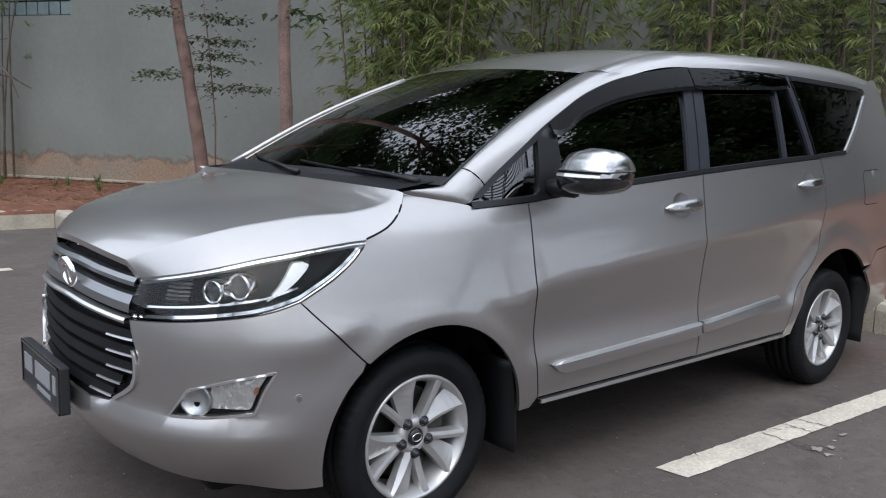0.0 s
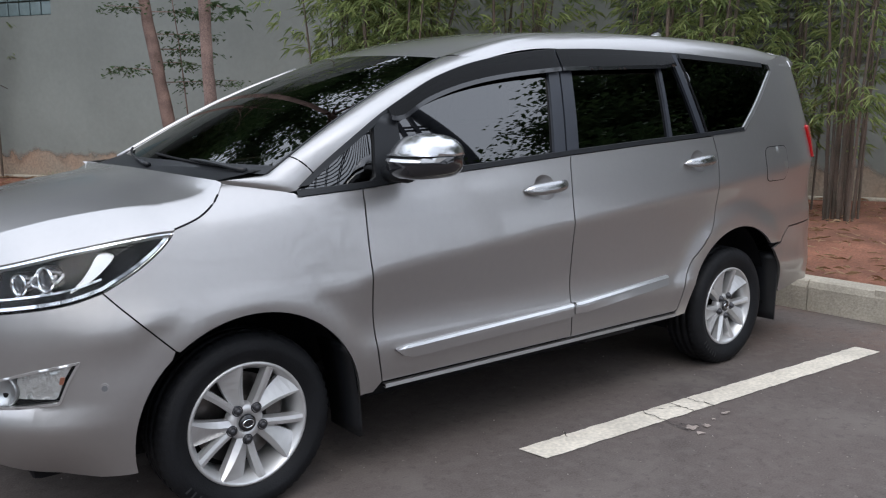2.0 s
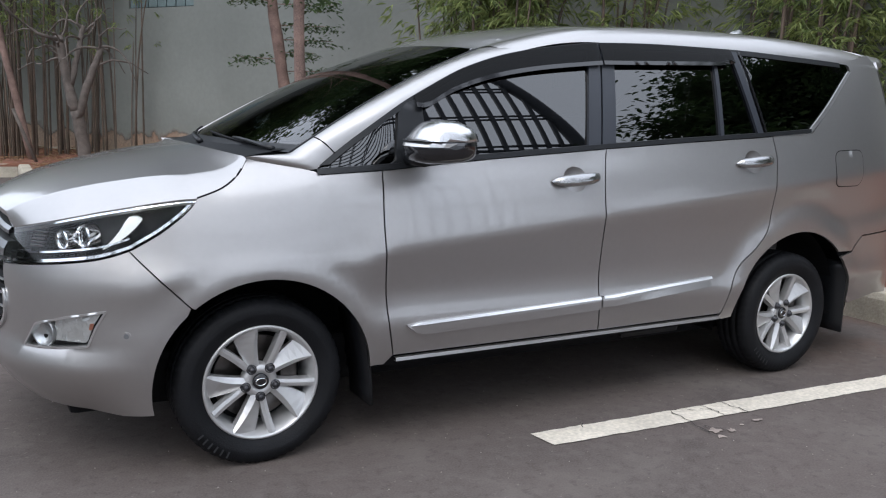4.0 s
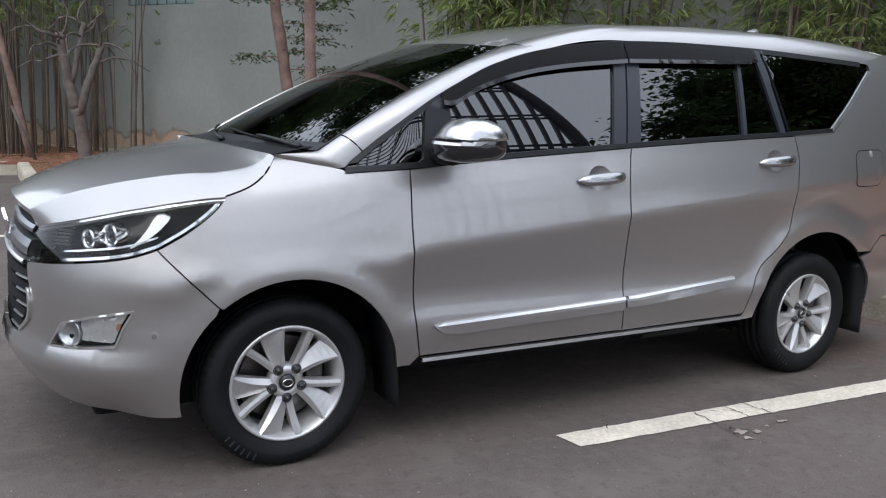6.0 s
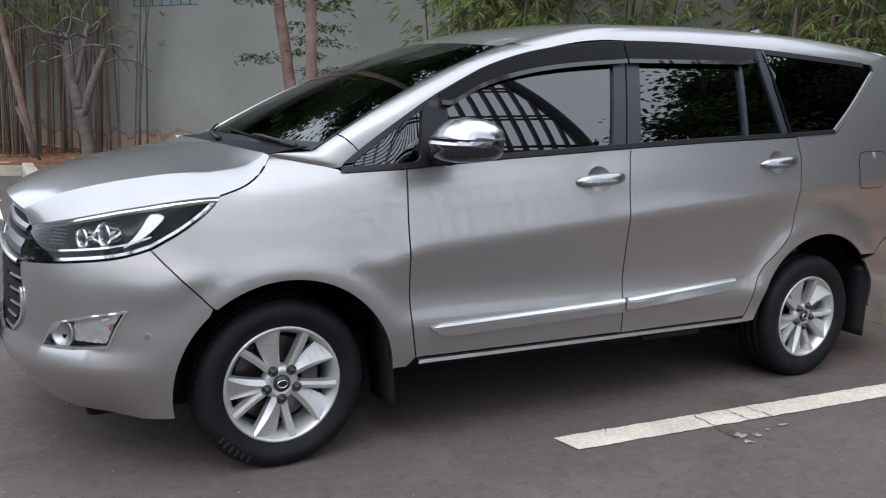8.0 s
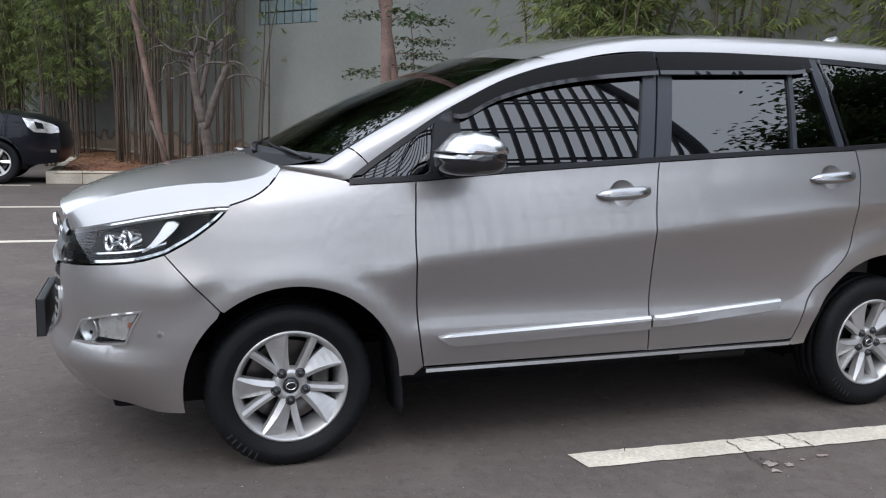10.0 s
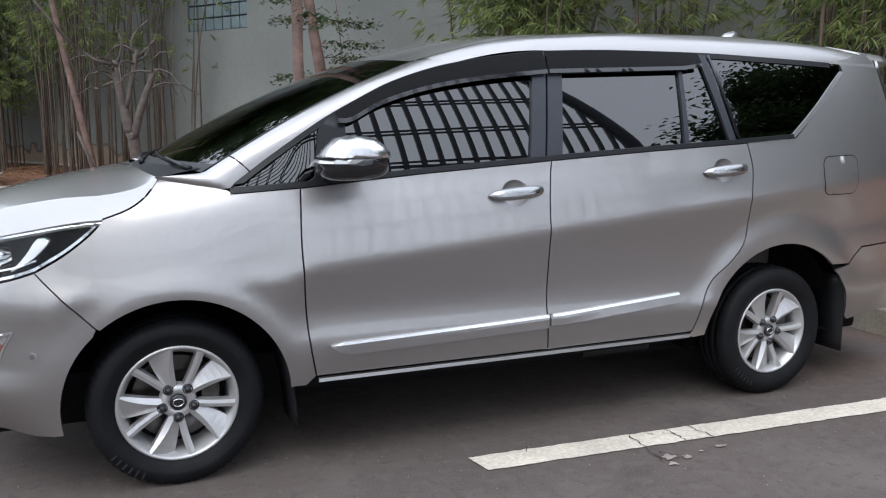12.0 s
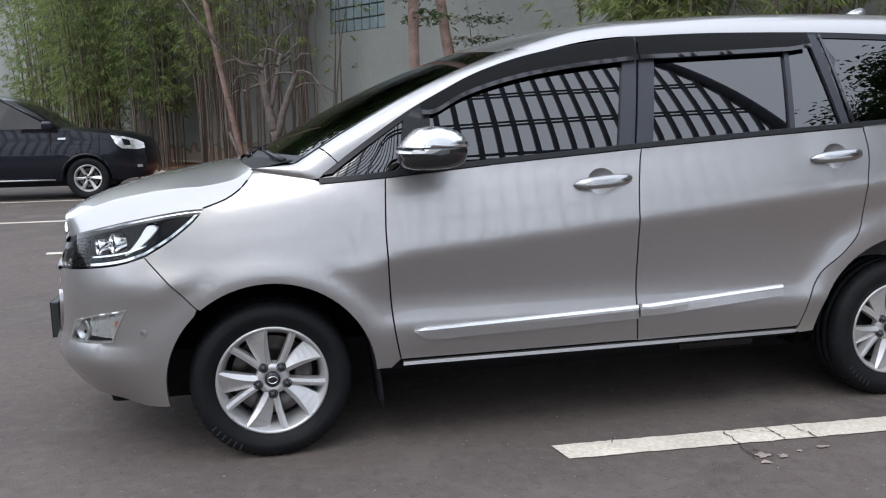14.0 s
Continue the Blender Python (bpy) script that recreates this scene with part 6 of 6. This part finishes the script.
for a, b in (((-0.42, 0.06, 1.16), (-1.33, 0.232, 1.66)), ((-1.33, 0.232, 1.665), (-3.4, 0.252, 1.64)), ((-1.55, 0.05, 1.16), (-1.62, 0.238, 1.67))):
    part("window_pillar", mesh_of("window_pillar", *tube([a, b], [0.028, 0.028], 8)), SUV_PAINT, suv)


def suv_patch(name, loop, off, material, label=""):
    """A patch laid on the near flank of the far car."""
    pts, tris = flat_fill(straight(loop + [loop[0]], 0.05)[:-1], (), 0.06)
    return part(name, mesh_of(name, [(x, suv_y(x, z) - off, z) for x, z in pts], tris), material, suv, label)


suv_patch("headlamp", [(0.40, 1.035), (0.47, 0.90), (0.56, 0.82), (0.80, 0.80), (0.915, 0.82), (0.90, 0.90), (0.80, 0.955), (0.60, 1.015)], 0.006, mat("far_lamp_silver", (0.78, 0.79, 0.80), rough=0.15, metal=0.5, vary=0.45, scale=13), "bright clear headlamp")
suv_patch("lamp_shadow", [(0.56, 0.985), (0.60, 0.875), (0.70, 0.865), (0.68, 0.955)], 0.009, LAMP_DARK)
suv_patch("side_repeater", [(-0.42, 0.98), (-0.30, 0.98), (-0.30, 1.01), (-0.42, 1.01)], 0.006, SATIN, "small clear side repeater")
suv_patch("fog_lamp", [(0.78, 0.50), (0.86, 0.50), (0.86, 0.545), (0.78, 0.545)], 0.006, SATIN)
lip = [(0.40 * math.cos(a), 0.345 + 0.392 * math.sin(a)) for a in np.linspace(-0.05, math.pi + 0.05, 22)]
part("arch_lip", mesh_of("arch_lip", *tube([(x, suv_y(x, z) - 0.006, z) for x, z in lip], [0.022] * 22, 6)), SUV_PAINT, suv)
ridge = [(-0.42, 1.11), (0.0, 1.075), (0.35, 1.055)]
part("hood_ridge", mesh_of("hood_ridge", *tube([(x, suv_y(x, z) + 0.03, z + 0.012) for x, z in ridge], [0.018] * 3, 6)), SUV_PAINT, suv)
bm = bmesh.new()
box(bm, (-0.62, -0.17, 1.14), (-0.44, 0.04, 1.27), 0.04)
part("door_mirror", bm, SUV_PAINT, suv)
for x in (-0.52, -1.58, -2.35):
    part("door_gap", mesh_of("door_gap", *tube([(x, suv_y(x, 0.4) - 0.001, 0.36), (x - 0.02, suv_y(x, 0.8) - 0.001, 0.8), (x, suv_y(x, 1.12) - 0.001, 1.13)], [0.005] * 3, 5)), BLACK, suv)
part("sill_trim", mesh_of("sill_trim", *tube([(-2.1, 0.0, 0.335), (-0.5, 0.0, 0.335)], [0.012, 0.012], 6)), SATIN, suv)
bm = bmesh.new()
box(bm, (-3.6, 0.12, 0.22), (0.45, 1.58, 0.9), 0.05)
part("underbody", bm, BLACK, suv)
for x in (0.0, -2.63):
    for s, y in ((-1, 0.115), (1, 1.585)):
        w = build_wheel(suv, s, 0.0, hy=0.0, spokes=6, radius=0.345, rim=0.215, simple=True, hz=0.345)
        w.location = (x, y, 0)

# ---- behind the camera: what the windows mirror ----
can = thing("lattice_screen", "tall open steel lattice with a curved dark edge post", "steel frame", at=(0, -15.8, 0))
U0, LZ0, LZ1 = -26.0, 2.2, 17.0
edge_x = curve([(0.0, 13.5), (5.0, 13.3), (8.0, 13.0), (10.5, 12.4), (13.0, 11.5), (15.0, 10.4), (17.0, 8.9)])
v, f = tube([(edge_x(z), 0, z) for z in np.linspace(0, LZ1, 22)], [0.27] * 22, 10)
part("edge_post", mesh_of("edge_post", v, f), CANOPY_STEEL, can)
for x in (U0, -16.0, -6.0):
    part("post", box_mesh("post", (x - 0.2, 0.08, 0), (x + 0.2, 0.5, LZ1), 0.01), CANOPY_STEEL, can)
for k in range(int((13.0 - U0) / 0.50)):
    x = U0 + 0.35 + k * 0.50
    tops = [z for z in np.linspace(LZ0, LZ1, 60) if edge_x(z) > x]
    if tops:
        part("upright", box_mesh("upright", (x - 0.07, -0.05, LZ0), (x + 0.07, 0.05, max(tops))), CANOPY_STEEL, can)
for k in range(7):
    z = 3.2 + k * 2.25
    for dz in (0, 0.25):
        part("rail", box_mesh("rail", (U0, -0.13, z + dz), (edge_x(z), -0.055, z + dz + 0.115)), CANOPY_STEEL, can)


# unseen plain walls, added to close the car park and block low sky
low_wall = new("added_wall_south", box_mesh("added_wall_south", (-32, -20.3, -0.1), (27, -20.0, 1.9)))
low_wall.data.materials.append(WALL)
tagged(low_wall, "unseen plain grey-green plastered wall added to close off low sky", "wall", kind="structure")
# added, never in view: darkens what the front bumper and grille mirror
west_wall = new("added_wall_west", box_mesh("added_wall_west", (-16.3, -19.98, -0.1), (-16.0, 34.0, 4.0)))
west_wall.data.materials.append(WALL)
tagged(west_wall, "unseen plain grey-green plastered wall added to darken bumper reflections", "wall", kind="structure")
side_wall = new("added_wall_east", box_mesh("added_wall_east", (26.5, -19.98, -0.1), (26.8, 3.0, 1.9)))
side_wall.data.materials.append(WALL)
tagged(side_wall, "unseen plain grey-green plastered wall added beyond the trees", "wall", kind="structure")


def broad_tree(x, y, tall, reach, seed, leaves=5200):
    r = random.Random(seed)
    t = thing("shade_tree", "large dark green shade tree with a broad leafy crown", "tree", "shade trees", at=(x, y, 0))
    pts, rad = limb((0, 0, -0.1), (0.2, 0.1, tall * 0.6), 0.22, 0.13, 0.15, 9, seed)
    part("trunk", mesh_of("trunk", *tube(pts, rad, 10)), BARK, t)
    lv, lf = [], []
    for i in range(16):
        a, el = r.random() * 6.3, r.uniform(-0.1, 1.2)
        p = Vector((0.1, 0.05, tall * r.uniform(0.28, 0.6)))
        e = p + Vector((math.cos(a) * math.cos(el), math.sin(a) * math.cos(el), math.sin(el) * 0.8)) * reach * r.uniform(0.7, 1.1)
        q, qr = limb(p, e, 0.08, 0.02, 0.3, 6, seed * 7 + i)
        part("limb", mesh_of("limb", *tube(q, qr, 6)), BARK, t)
        for j in range(leaves // 16):
            c = p.lerp(e, r.uniform(0.35, 1.1)) + Vector((r.gauss(0, 0.55), r.gauss(0, 0.55), r.gauss(0, 0.4)))
            b = r.random() * 6.3
            leaf_blade(lv, lf, c, (math.cos(b), math.sin(b), r.uniform(-0.6, 0.4)), r.uniform(0.15, 0.30), r.uniform(0.05, 0.09))
    part("crown", mesh_of("crown", lv, lf, False), TREE_LEAF, t, "dense dark leaves")
    return t


for x, y, h, q, s in ((13.5, -9.6, 11.5, 3.6, 21), (17.0, -8.0, 12.5, 4.2, 22), (14.5, -4.6, 10.5, 3.4, 23), (21.0, -12.0, 14, 5.0, 24)):
    shade = broad_tree(x, y, h, q, s, 26000)
broad_tree(10.6, -7.2, 5.6, 1.9, 28, 7000)
for x, y, turn in ((18.0, -2.0, 40), (17.2, -12.4, 260), (24.0, -6.0, 75)):
    copy_thing(shade, pose(x, y, 0, 0, 0, turn))
# tall trees behind the boundary wall, mirrored in the windscreen and the hood
tall_tree = broad_tree(9.2, 8.2, 18.5, 6.0, 31, 33000)
for x, y, turn in ((6.6, 12.6, 100), (4.0, 16.6, 215), (1.2, 20.8, 320), (12.4, 5.4, 55), (13.0, 11.5, 170), (3.4, 14.4, 30), (0.5, 18.4, 140)):
    copy_thing(tall_tree, pose(x, y, 0, 0, 0, turn))
